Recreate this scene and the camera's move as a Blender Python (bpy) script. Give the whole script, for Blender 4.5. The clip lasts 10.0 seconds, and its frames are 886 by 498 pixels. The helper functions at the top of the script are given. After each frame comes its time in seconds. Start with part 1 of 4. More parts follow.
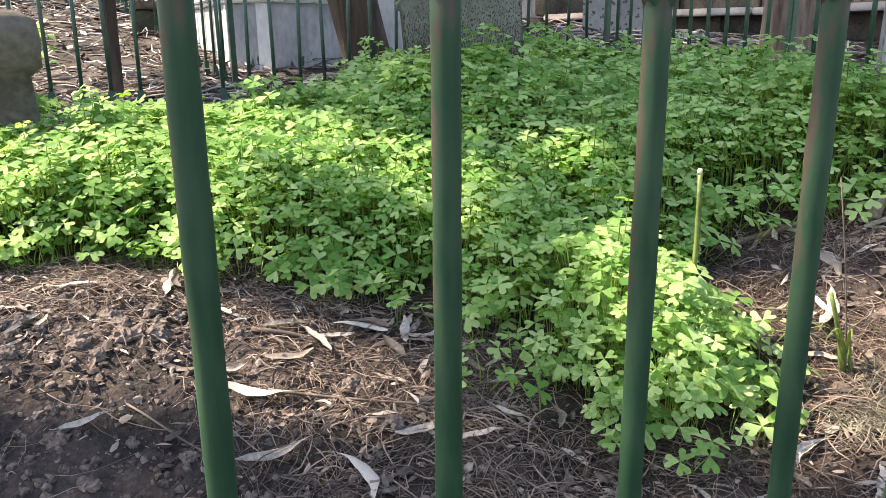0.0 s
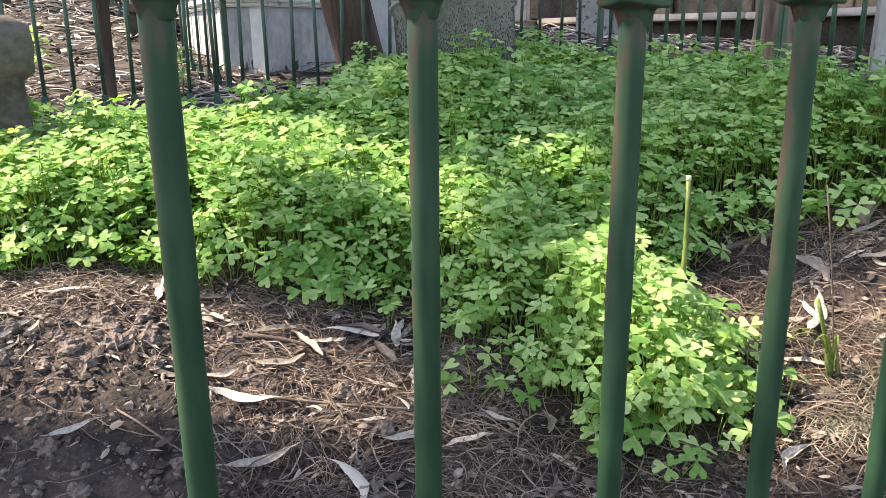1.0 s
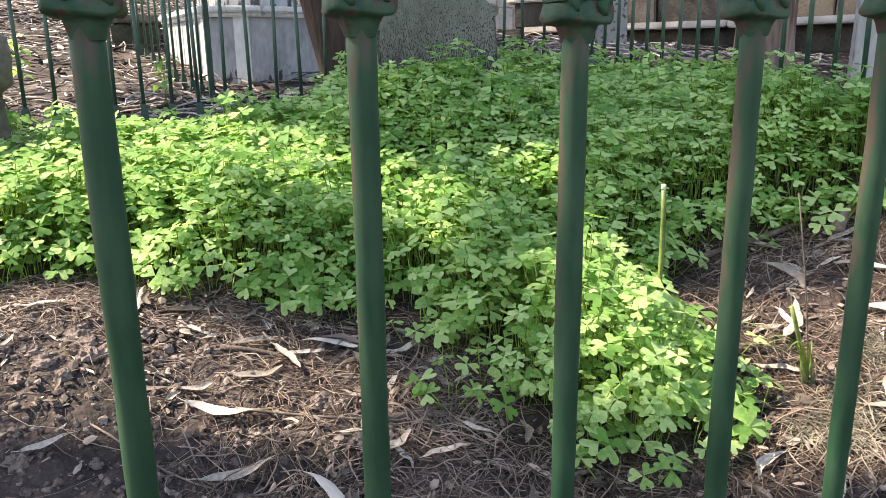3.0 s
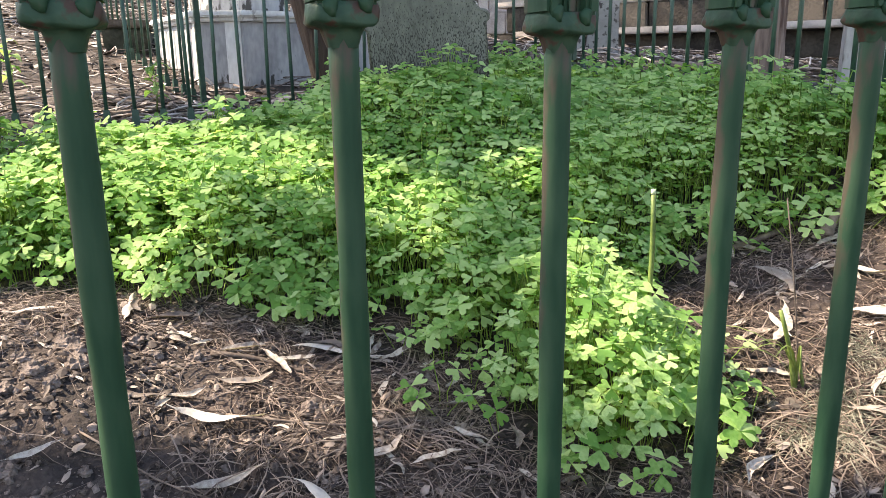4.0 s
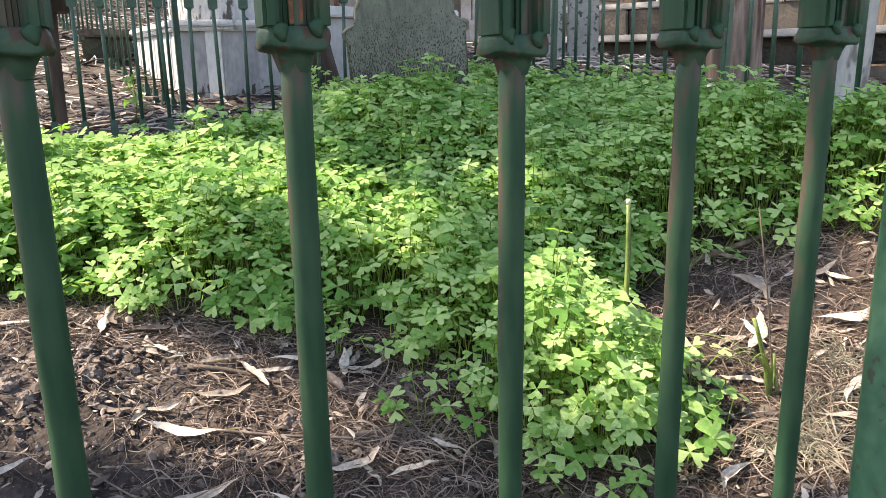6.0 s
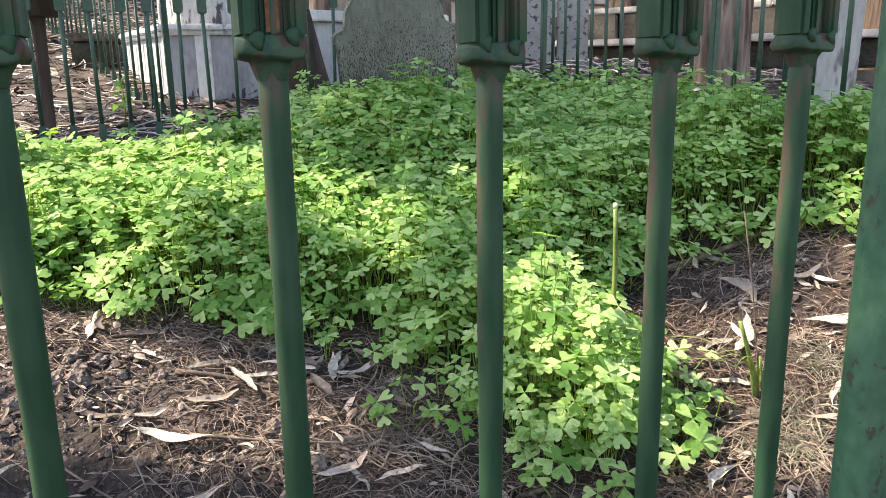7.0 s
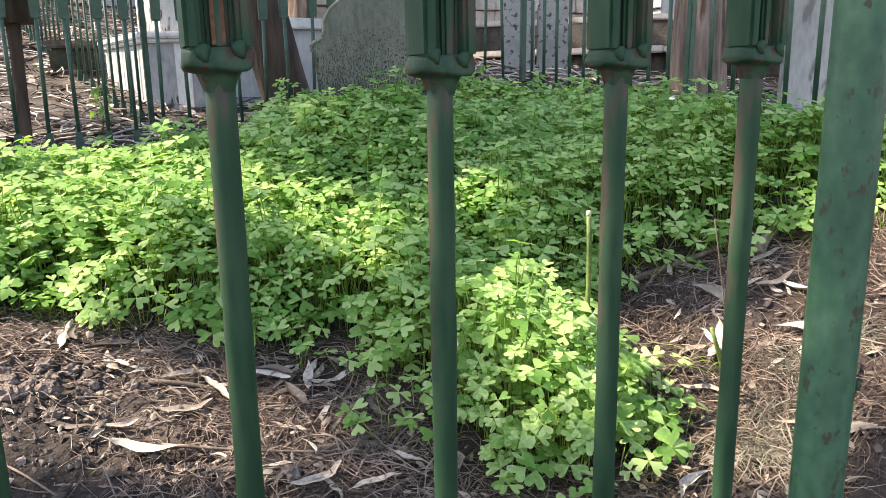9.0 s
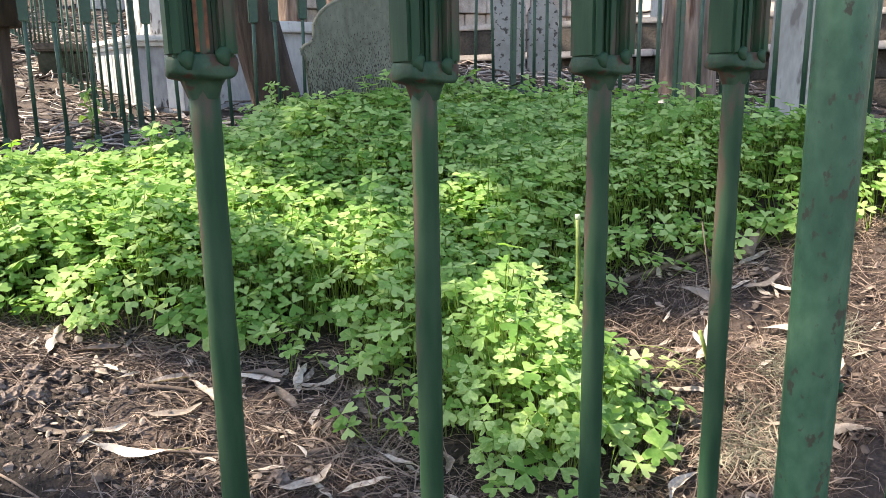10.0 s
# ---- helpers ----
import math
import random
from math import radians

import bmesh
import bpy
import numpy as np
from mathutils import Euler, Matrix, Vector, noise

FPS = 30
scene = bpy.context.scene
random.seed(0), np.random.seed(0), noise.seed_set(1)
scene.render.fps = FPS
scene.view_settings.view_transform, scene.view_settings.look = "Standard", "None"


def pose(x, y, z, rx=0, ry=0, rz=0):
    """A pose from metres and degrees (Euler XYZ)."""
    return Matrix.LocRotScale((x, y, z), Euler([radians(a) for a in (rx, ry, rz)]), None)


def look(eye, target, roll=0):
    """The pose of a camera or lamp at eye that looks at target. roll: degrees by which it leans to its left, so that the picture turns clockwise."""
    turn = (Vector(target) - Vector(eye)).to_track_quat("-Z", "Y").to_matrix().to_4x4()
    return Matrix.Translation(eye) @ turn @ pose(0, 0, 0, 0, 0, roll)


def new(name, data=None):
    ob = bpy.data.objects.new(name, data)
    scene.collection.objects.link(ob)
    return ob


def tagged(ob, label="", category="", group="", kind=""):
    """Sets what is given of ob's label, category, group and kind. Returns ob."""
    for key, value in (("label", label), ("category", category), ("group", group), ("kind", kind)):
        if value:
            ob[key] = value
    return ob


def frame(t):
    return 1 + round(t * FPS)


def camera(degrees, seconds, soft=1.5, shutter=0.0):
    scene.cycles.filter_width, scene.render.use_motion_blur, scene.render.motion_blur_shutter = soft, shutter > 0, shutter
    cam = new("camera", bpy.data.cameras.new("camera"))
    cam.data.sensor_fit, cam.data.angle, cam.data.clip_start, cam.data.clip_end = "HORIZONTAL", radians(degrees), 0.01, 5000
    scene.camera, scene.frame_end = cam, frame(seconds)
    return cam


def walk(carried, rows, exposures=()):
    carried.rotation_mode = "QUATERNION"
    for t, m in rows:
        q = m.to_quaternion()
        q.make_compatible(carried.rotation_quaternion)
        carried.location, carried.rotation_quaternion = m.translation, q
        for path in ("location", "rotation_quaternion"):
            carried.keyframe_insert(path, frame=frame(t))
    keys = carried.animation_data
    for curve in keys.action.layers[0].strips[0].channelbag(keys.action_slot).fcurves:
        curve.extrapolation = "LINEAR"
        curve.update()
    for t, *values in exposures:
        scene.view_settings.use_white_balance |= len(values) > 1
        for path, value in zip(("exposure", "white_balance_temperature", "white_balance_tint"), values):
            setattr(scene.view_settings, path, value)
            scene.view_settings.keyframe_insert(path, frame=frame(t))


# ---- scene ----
cam = camera(61.4, 10.0, soft=0.8)
PATH = [
    (0, (-0.139, -0.374, 0.653), (0.512, 1.447, 0.145), -0.6),
    (0.5, (-0.137, -0.379, 0.657), (0.521, 1.441, 0.154), -0.5),
    (1, (-0.132, -0.383, 0.662), (0.531, 1.436, 0.16), -0.5),
    (1.5, (-0.126, -0.384, 0.664), (0.544, 1.433, 0.167), -0.5),
    (2, (-0.118, -0.385, 0.663), (0.559, 1.431, 0.171), -0.6),
    (2.5, (-0.112, -0.389, 0.665), (0.571, 1.427, 0.178), -0.7),
    (4, (-0.102, -0.393, 0.67), (0.605, 1.417, 0.197), -0.8),
    (4.5, (-0.1, -0.395, 0.674), (0.616, 1.413, 0.206), -0.8),
    (5, (-0.095, -0.396, 0.676), (0.631, 1.409, 0.212), -0.8),
    (5.5, (-0.09, -0.398, 0.677), (0.645, 1.405, 0.217), -0.9),
    (7, (-0.08, -0.406, 0.68), (0.685, 1.387, 0.233), -1.0),
    (7.5, (-0.076, -0.409, 0.681), (0.698, 1.381, 0.239), -1.0),
    (8, (-0.073, -0.412, 0.682), (0.711, 1.376, 0.245), -1.0),
    (8.5, (-0.068, -0.414, 0.682), (0.726, 1.37, 0.249), -1.0),
    (9, (-0.063, -0.417, 0.682), (0.742, 1.363, 0.253), -0.9),
    (9.5, (-0.06, -0.419, 0.683), (0.754, 1.358, 0.257), -0.9),
    (10, (-0.06, -0.421, 0.684), (0.766, 1.352, 0.262), -0.9),
]
walk(cam, [(t, look(eye, target, roll)) for t, eye, target, roll in PATH],
     [(0, 1.77, 7700, 14), (10, 1.77, 7700, 14)])

# ---- light ----
SUN = Vector((-0.62, 0.34, 0.80)).normalized()
sun_data = bpy.data.lights.new("sun", "SUN")
sun_data.energy, sun_data.angle, sun_data.color = 4.6, radians(0.55), (1.0, 0.94, 0.82)
sun = new("sun", sun_data)
sun.matrix_world = look(SUN * 30, (0, 0, 0))
world = bpy.data.worlds.new("sky")
scene.world = world
world.use_nodes = True
sky = world.node_tree.nodes.new("ShaderNodeTexSky")
sky.sky_type, sky.sun_disc = "NISHITA", False
sky.sun_elevation = math.asin(SUN.z)
sky.sun_rotation = math.atan2(SUN.x, SUN.y)
world.node_tree.links.new(sky.outputs[0], world.node_tree.nodes["Background"].inputs[0])
world.node_tree.nodes["Background"].inputs[1].default_value = 0.15


# ---- materials ----
def material(name, dark, light, scale=8.0, rough=0.8, bump=0.3, fine=60.0, metal=0.0, island=0.0, spots=None, spot_at=0.6, spot_fall=0.0,
             spot_scale=20.0, through_light=0.0, tint=None, stretch=(1, 1, 1), spec=0.5, depth=0.01, each=0.0):
    """Two-scale noise colour between dark and light, with bump; spots: a third colour that breaks through."""
    m = bpy.data.materials.new(name)
    m.use_nodes = True
    nt = m.node_tree
    n, link = nt.nodes, nt.links.new
    bsdf = n["Principled BSDF"]
    coord = n.new("ShaderNodeTexCoord")
    mapping = n.new("ShaderNodeMapping")
    mapping.inputs["Scale"].default_value = stretch
    link(coord.outputs["Object"], mapping.inputs[0])

    def noise_at(s, detail=4.0):
        t = n.new("ShaderNodeTexNoise")
        t.inputs["Scale"].default_value, t.inputs["Detail"].default_value = s, detail
        link(mapping.outputs[0], t.inputs["Vector"])
        return t.outputs["Fac"]

    big, small = noise_at(scale), noise_at(fine, 6.0)
    add = n.new("ShaderNodeMath")
    add.operation = "MULTIPLY_ADD"
    link(small, add.inputs[0])
    add.inputs[1].default_value = 0.6
    sub = n.new("ShaderNodeMath")
    sub.operation = "SUBTRACT"
    link(big, sub.inputs[0])
    sub.inputs[1].default_value = 0.3
    link(sub.outputs[0], add.inputs[2])
    fac = add.outputs[0]
    for amount, kind, socket in ((island, "ShaderNodeNewGeometry", "Random Per Island"), (each, "ShaderNodeObjectInfo", "Random")):
        if amount:
            source = n.new(kind)
            w = n.new("ShaderNodeMath")
            w.operation = "MULTIPLY_ADD"
            link(source.outputs[socket], w.inputs[0])
            w.inputs[1].default_value = amount
            off = n.new("ShaderNodeMath")
            off.operation = "SUBTRACT"
            link(fac, off.inputs[0])
            off.inputs[1].default_value = amount / 2
            link(off.outputs[0], w.inputs[2])
            fac = w.outputs[0]
    ramp = n.new("ShaderNodeValToRGB")
    ramp.color_ramp.elements[0].position, ramp.color_ramp.elements[0].color = 0.25, (*dark, 1)
    ramp.color_ramp.elements[1].position, ramp.color_ramp.elements[1].color = 0.75, (*light, 1)
    if tint:
        e = ramp.color_ramp.elements.new(0.5)
        e.color = (*tint, 1)
    link(fac, ramp.inputs[0])
    colour = ramp.outputs[0]
    if spots:
        s = noise_at(spot_scale, 5.0)
        if spot_fall:
            split, drop = n.new("ShaderNodeSeparateXYZ"), n.new("ShaderNodeMath")
            link(coord.outputs["Object"], split.inputs[0])
            drop.operation = "MULTIPLY_ADD"
            link(split.outputs["Z"], drop.inputs[0])
            drop.inputs[1].default_value = -spot_fall
            link(s, drop.inputs[2])
            s = drop.outputs[0]
        step = n.new("ShaderNodeMapRange")
        step.inputs[1].default_value, step.inputs[2].default_value = spot_at, spot_at + 0.06
        link(s, step.inputs[0])
        mix = n.new("ShaderNodeMix")
        mix.data_type = "RGBA"
        link(step.outputs[0], mix.inputs["Factor"])
        link(colour, mix.inputs["A"])
        mix.inputs["B"].default_value = (*spots, 1)
        colour = mix.outputs["Result"]
    link(colour, bsdf.inputs["Base Color"])
    bsdf.inputs["Roughness"].default_value = rough
    bsdf.inputs["Metallic"].default_value = metal
    bsdf.inputs["Specular IOR Level"].default_value = spec
    if bump:
        b = n.new("ShaderNodeBump")
        b.inputs["Strength"].default_value, b.inputs["Distance"].default_value = bump, depth
        link(add.outputs[0], b.inputs["Height"])
        link(b.outputs[0], bsdf.inputs["Normal"])
    if through_light:
        tr = n.new("ShaderNodeBsdfTranslucent")
        gain = n.new("ShaderNodeMix")
        gain.data_type, gain.blend_type = "RGBA", "MULTIPLY"
        gain.inputs["Factor"].default_value = 1.0
        link(colour, gain.inputs["A"])
        gain.inputs["B"].default_value = (1.22, 1.24, 0.62, 1)
        link(gain.outputs["Result"], tr.inputs[0])
        blend = n.new("ShaderNodeMixShader")
        blend.inputs[0].default_value = through_light
        link(bsdf.outputs[0], blend.inputs[1])
        link(tr.outputs[0], blend.inputs[2])
        link(blend.outputs[0], n["Material Output"].inputs[0])
    return m


SOIL = material("soil", (0.014, 0.010, 0.008), (0.092, 0.067, 0.056), 5, 0.95, 1.0, 90, tint=(0.038, 0.027, 0.023), depth=0.014)
CLOD = material("clod", (0.030, 0.021, 0.017), (0.24, 0.186, 0.160), 20, 0.95, 1.0, 160, island=0.25)
PAINT = material("green_paint", (0.006, 0.027, 0.014), (0.040, 0.082, 0.046), 9, 0.6, 0.6, 70, spots=(0.075, 0.062, 0.046), spot_at=0.59,
                 spot_scale=42, stretch=(1, 1, 0.22), depth=0.002, tint=(0.015, 0.050, 0.026), spec=0.2)
PAINT_RUSTING = material("green_paint_rusting", (0.010, 0.030, 0.018), (0.040, 0.080, 0.048), 30, 0.6, 0.6, 160, spots=(0.060, 0.034, 0.024), spot_at=0.52,
                         spot_scale=75, depth=0.002, tint=(0.018, 0.054, 0.031), spec=0.3)
PAINT_OLD = material("green_paint_worn", (0.010, 0.036, 0.024), (0.032, 0.085, 0.052), 9, 0.45, 0.35, 60, spots=(0.09, 0.06, 0.035), spot_at=0.63, spot_scale=18, depth=0.002)
PAINT_POST = material("green_paint_post", (0.018, 0.068, 0.040), (0.070, 0.155, 0.096), 14, 0.45, 0.7, 90, spots=(0.046, 0.048, 0.034), spot_at=0.60,
                      spot_scale=110, depth=0.003, tint=(0.036, 0.105, 0.063), stretch=(1, 1, 0.6), spec=0.35)
RUST = material("rust", (0.09, 0.035, 0.018), (0.30, 0.11, 0.045), 40, 0.85, 0.5, 160, spots=(0.02, 0.075, 0.04), spot_at=0.52, spot_scale=30, depth=0.002)
CLOVER = material("clover_leaf", (0.138, 0.298, 0.068), (0.44, 0.60, 0.255), 3, 0.6, 0.15, 120, island=0.75, through_light=0.5, tint=(0.265, 0.443, 0.140), depth=0.001, spec=0.25)
CLOVER_NEAR = material("clover_leaf_near", (0.17, 0.32, 0.09), (0.48, 0.63, 0.30), 3, 0.6, 0.15, 120, each=0.6, through_light=0.5, tint=(0.295, 0.465, 0.170), depth=0.001, spec=0.25)
STALK = material("clover_stalk", (0.14, 0.26, 0.05), (0.34, 0.46, 0.12), 8, 0.5, 0.1, 80, through_light=0.35, island=0.4, spec=0.25)
DRY_LEAF = material("dry_leaf", (0.12, 0.090, 0.074), (0.45, 0.40, 0.35), 14, 0.65, 0.35, 120, each=0.75, through_light=0.12, tint=(0.24, 0.195, 0.165), spots=(0.13, 0.095, 0.075), spot_at=0.60,
                    spot_scale=7, depth=0.003)
# paler copy of dry_leaf, its colour partly raised to the near-white of sunlit leaves
PALE_LEAF = material("pale_dry_leaf", (0.21, 0.172, 0.145), (0.50, 0.45, 0.40), 14, 0.65, 0.35, 120, each=0.6, through_light=0.12, tint=(0.345, 0.295, 0.255), spots=(0.20, 0.15, 0.12), spot_at=0.63,
                     spot_scale=7, depth=0.003)
STRAW = material("straw", (0.045, 0.029, 0.023), (0.28, 0.215, 0.175), 4, 0.75, 0.2, 60, island=0.8, tint=(0.112, 0.078, 0.063))
LITTER = material("litter", (0.065, 0.048, 0.042), (0.49, 0.43, 0.395), 4, 0.8, 0.2, 60, island=0.9, tint=(0.22, 0.172, 0.15))
FLAKE = material("leaf_flake", (0.05, 0.036, 0.03), (0.27, 0.215, 0.18), 4, 0.8, 0.2, 60, island=0.9, tint=(0.115, 0.086, 0.07))
TWIG = material("twig_bark", (0.07, 0.05, 0.04), (0.26, 0.20, 0.16), 20, 0.85, 0.5, 120, each=0.5, stretch=(1, 1, 1), depth=0.002)
STONE = material("cement_headstone", (0.080, 0.084, 0.066), (0.215, 0.215, 0.180), 4, 0.85, 0.4, 60, stretch=(1, 1, 0.4), spots=(0.032, 0.030, 0.024), spot_at=0.335, spot_scale=250, spot_fall=0.55, depth=0.004)
MARBLE = material("whitewashed_tomb", (0.22, 0.22, 0.235), (0.50, 0.50, 0.50), 4, 0.7, 0.25, 40, spots=(0.05, 0.048, 0.046), spot_at=0.47, spot_scale=22, spot_fall=0.75, stretch=(1, 1, 0.4), depth=0.003)
WHITE_MARBLE = material("white_marble", (0.27, 0.26, 0.245), (0.50, 0.485, 0.455), 4, 0.6, 0.2, 40, spots=(0.18, 0.165, 0.155), spot_at=0.60, spot_scale=12, stretch=(1, 1, 0.3), depth=0.003)
LIMEWASH = material("limewash", (0.50, 0.49, 0.475), (0.78, 0.77, 0.75), 6, 0.7, 0.3, 50, spots=(0.36, 0.34, 0.32), spot_at=0.62, spot_scale=20, stretch=(1, 1, 0.4), depth=0.003)
SPECKLED = material("speckled_marble", (0.24, 0.23, 0.215), (0.37, 0.355, 0.335), 4, 0.7, 0.2, 40, spots=(0.06, 0.052, 0.048), spot_at=0.565, spot_scale=34, depth=0.003)
BROWN_STONE = material("brown_stone", (0.065, 0.053, 0.043), (0.21, 0.175, 0.145), 5, 0.9, 0.7, 50, depth=0.01, each=0.3)
DARK_BROWN_STONE = material("dark_brown_stone", (0.022, 0.018, 0.015), (0.105, 0.088, 0.074), 5, 0.9, 0.8, 50, depth=0.012, each=0.35)
PALE_STONE = material("pale_stone", (0.26, 0.23, 0.21), (0.52, 0.47, 0.44), 5, 0.9, 0.6, 50, depth=0.01, each=0.3)
DARK_STONE = material("mossy_dark_stone", (0.02, 0.025, 0.015), (0.075, 0.075, 0.055), 6, 0.95, 0.7, 40, depth=0.01)
BARK = material("brown_bark", (0.055, 0.036, 0.028), (0.36, 0.27, 0.22), 9, 0.9, 1.0, 40, stretch=(1, 1, 0.14), depth=0.03, tint=(0.20, 0.14, 0.112), spots=(0.085, 0.042, 0.030), spot_at=0.56, spot_scale=9)
BARK_DARK = material("dark_bark", (0.028, 0.018, 0.013), (0.115, 0.075, 0.055), 9, 0.9, 1.0, 40, stretch=(1, 1, 0.14), depth=0.03)
CROWN = material("tree_leaf", (0.03, 0.07, 0.02), (0.08, 0.15, 0.045), 3, 0.5, 0.1, 40, island=0.6, through_light=0.25)
GRASS = material("dry_grass", (0.075, 0.075, 0.052), (0.27, 0.255, 0.20), 6, 0.7, 0.1, 60, island=0.8, tint=(0.145, 0.14, 0.105))
STEM = material("green_stem", (0.07, 0.12, 0.025), (0.22, 0.28, 0.075), 25, 0.5, 0.2, 120, through_light=0.15)
CUT = material("pale_cut_end", (0.5, 0.55, 0.3), (0.7, 0.74, 0.48), 40, 0.6, 0.1, 120)


# ---- mesh helpers ----
class Pile:
    """Collects vertices and faces of many small forms for one mesh."""

    def __init__(self):
        self.v, self.f = [], []

    def add(self, verts, faces):
        k = len(self.v)
        self.v.extend([tuple(p) for p in verts])
        self.f.extend([tuple(i + k for i in q) for q in faces])

    def mesh(self, name, mat, smooth=False):
        me = bpy.data.meshes.new(name)
        me.from_pydata(self.v, [], self.f)
        me.materials.append(mat)
        if smooth:
            me.polygons.foreach_set("use_smooth", [True] * len(me.polygons))
        me.update()
        return me


def thing(name, label, category, group="", at=(0, 0, 0), turn=0.0, kind=""):
    ob = new(name)
    ob.matrix_basis = pose(*at, 0, 0, turn)
    ob.empty_display_size = 0.05
    return tagged(ob, label, category, group, kind)


def part(name, me, parent, label="", at=None):
    ob = new(name, me)
    ob.parent = parent
    if at is not None:
        ob.matrix_basis = at
    return tagged(ob, label) if label else ob


def tube(path, radii, n=6, cap=True):
    """Vertices and faces of a tube along path."""
    verts, faces = [], []
    path = [Vector(p) for p in path]
    for i, p in enumerate(path):
        d = (path[min(i + 1, len(path) - 1)] - path[max(i - 1, 0)]).normalized()
        a = d.cross(Vector((0, 0, 1)) if abs(d.z) < 0.9 else Vector((0, 1, 0))).normalized()
        b = d.cross(a)
        r = radii[i] if isinstance(radii, (list, tuple)) else radii
        verts += [p + (a * math.cos(t) + b * math.sin(t)) * r for t in (math.tau * k / n for k in range(n))]
    for i in range(len(path) - 1):
        faces += [(i * n + k, i * n + (k + 1) % n, (i + 1) * n + (k + 1) % n, (i + 1) * n + k) for k in range(n)]
    if cap:
        faces += [tuple(reversed(range(n))), tuple(range((len(path) - 1) * n, len(path) * n))]
    return verts, faces


def solid(name, mat, outline, height, bevel=0.0, wob=0.0, axis="Z", taper=1.0, smooth=False):
    """An outline in plan, raised by height, with worn bevelled edges."""
    bm = bmesh.new()
    low = [bm.verts.new((x, y, 0)) for x, y in outline]
    cx, cy = sum(p[0] for p in outline) / len(outline), sum(p[1] for p in outline) / len(outline)
    top = [bm.verts.new((cx + (x - cx) * taper, cy + (y - cy) * taper, height)) for x, y in outline]
    n = len(outline)
    bm.faces.new(list(reversed(low)))
    bm.faces.new(top)
    for i in range(n):
        bm.faces.new((low[i], low[(i + 1) % n], top[(i + 1) % n], top[i]))
    if bevel:
        bmesh.ops.bevel(bm, geom=bm.edges[:], offset=bevel, segments=2, affect="EDGES", clamp_overlap=True)
    if wob:
        for v in bm.verts:
            v.co += Vector(noise.noise_vector(v.co * 9)) * wob
    if axis == "Y":
        bmesh.ops.rotate(bm, verts=bm.verts[:], matrix=Matrix.Rotation(radians(90), 3, "X"))
    bmesh.ops.recalc_face_normals(bm, faces=bm.faces[:])
    me = bpy.data.meshes.new(name)
    bm.to_mesh(me)
    bm.free()
    me.materials.append(mat)
    return me


def rect(w, d):
    return [(-w / 2, -d / 2), (w / 2, -d / 2), (w / 2, d / 2), (-w / 2, d / 2)]


# ---- ground ----
def ease(a, b, v):
    v = min(1.0, max(0.0, (v - a) / (b - a)))
    return v * v * (3 - 2 * v)


def ground_z(x, y):
    """The lie of the land: it climbs away from the railing, with a hump under the clover."""
    yy = max(y, -1.5)
    d = yy - 0.74
    z = 0.16 * d + 0.02 * d * d
    if yy > 2.95:
        b = min(yy, 14.0) - 2.95
        bank = 0.06 * b + 0.045 * b * b if b < 1.56 else 0.2031 + 0.2 * (b - 1.56)
        level = 0.2 * (1 - math.exp(-b * 1.1))
        z = 0.451 + level + (bank - level) * ease(2.6, 1.0, x)
    q = max(0.0, x - 0.35)
    f = max(-0.1, 0.453 - 0.1 * (x - 1.9)) if x > 1.9 else (0.186 + 0.41 * (q - 0.9) if q > 0.9 else 0.23 * q * q)
    z += f * (1 - 0.53 * ease(1.0, 2.5, yy)) + 0.18 * math.exp(-((x - 0.85) / 0.31) ** 2 - ((y - 2.15) / 0.45) ** 2)
    return z + 0.07 * math.exp(-((x + 0.5) / 0.4) ** 2 - ((y - 1.15) / 0.35) ** 2)


def ground_at(x, y):
    p = Vector((x, y, 0))
    rough = 0.010 * noise.noise(p * 9) + 0.006 * noise.noise(p * 27)
    crumbs = ease(0.35, -0.15, x - 0.12 * math.sin(9 * y)) * ease(1.5, 1.2, y)
    rough += crumbs * (0.015 * abs(noise.noise(p * 16)) + 0.014 * abs(noise.noise(p * 45)))
    return ground_z(x, y) + rough


def axis_steps(lo, hi, fine_lo, fine_hi, step):
    out = list(np.arange(fine_lo, fine_hi, step))
    s, v = step, fine_hi
    while v < hi:
        out.append(v)
        s *= 1.35
        v += s
    out.append(hi)
    s, v = step, fine_lo
    while v > lo:
        s *= 1.35
        v -= s
        out.insert(0, max(v, lo))
    return out


xs, ys = axis_steps(-60, 60, -0.95, 2.1, 0.0135), axis_steps(-30, 90, 0.25, 1.9, 0.0135)
pile = Pile()
pile.v = [(x, y, ground_at(x, y)) for y in ys for x in xs]
w = len(xs)
pile.f = [(j * w + i, j * w + i + 1, (j + 1) * w + i + 1, (j + 1) * w + i) for j in range(len(ys) - 1) for i in range(w - 1)]
ground = tagged(new("ground", pile.mesh("ground", SOIL, True)), "dark brown loose soil covered with dry litter", "ground", kind="structure")


# ---- iron railing close to the camera ----
def socket_mesh():
    """A cast socket with two upright grooves in its face."""
    face = [(-0.0172, -0.0146), (-0.0092, -0.0146), (-0.0080, -0.005), (-0.0040, -0.005), (-0.0036, -0.0112), (0.0036, -0.0112),
            (0.0040, -0.005), (0.0080, -0.005), (0.0092, -0.0146), (0.0172, -0.0146), (0.0172, 0.0138), (-0.0172, 0.0138)]
    return solid("socket", PAINT, face, 0.164, 0.0022, 0.0012)


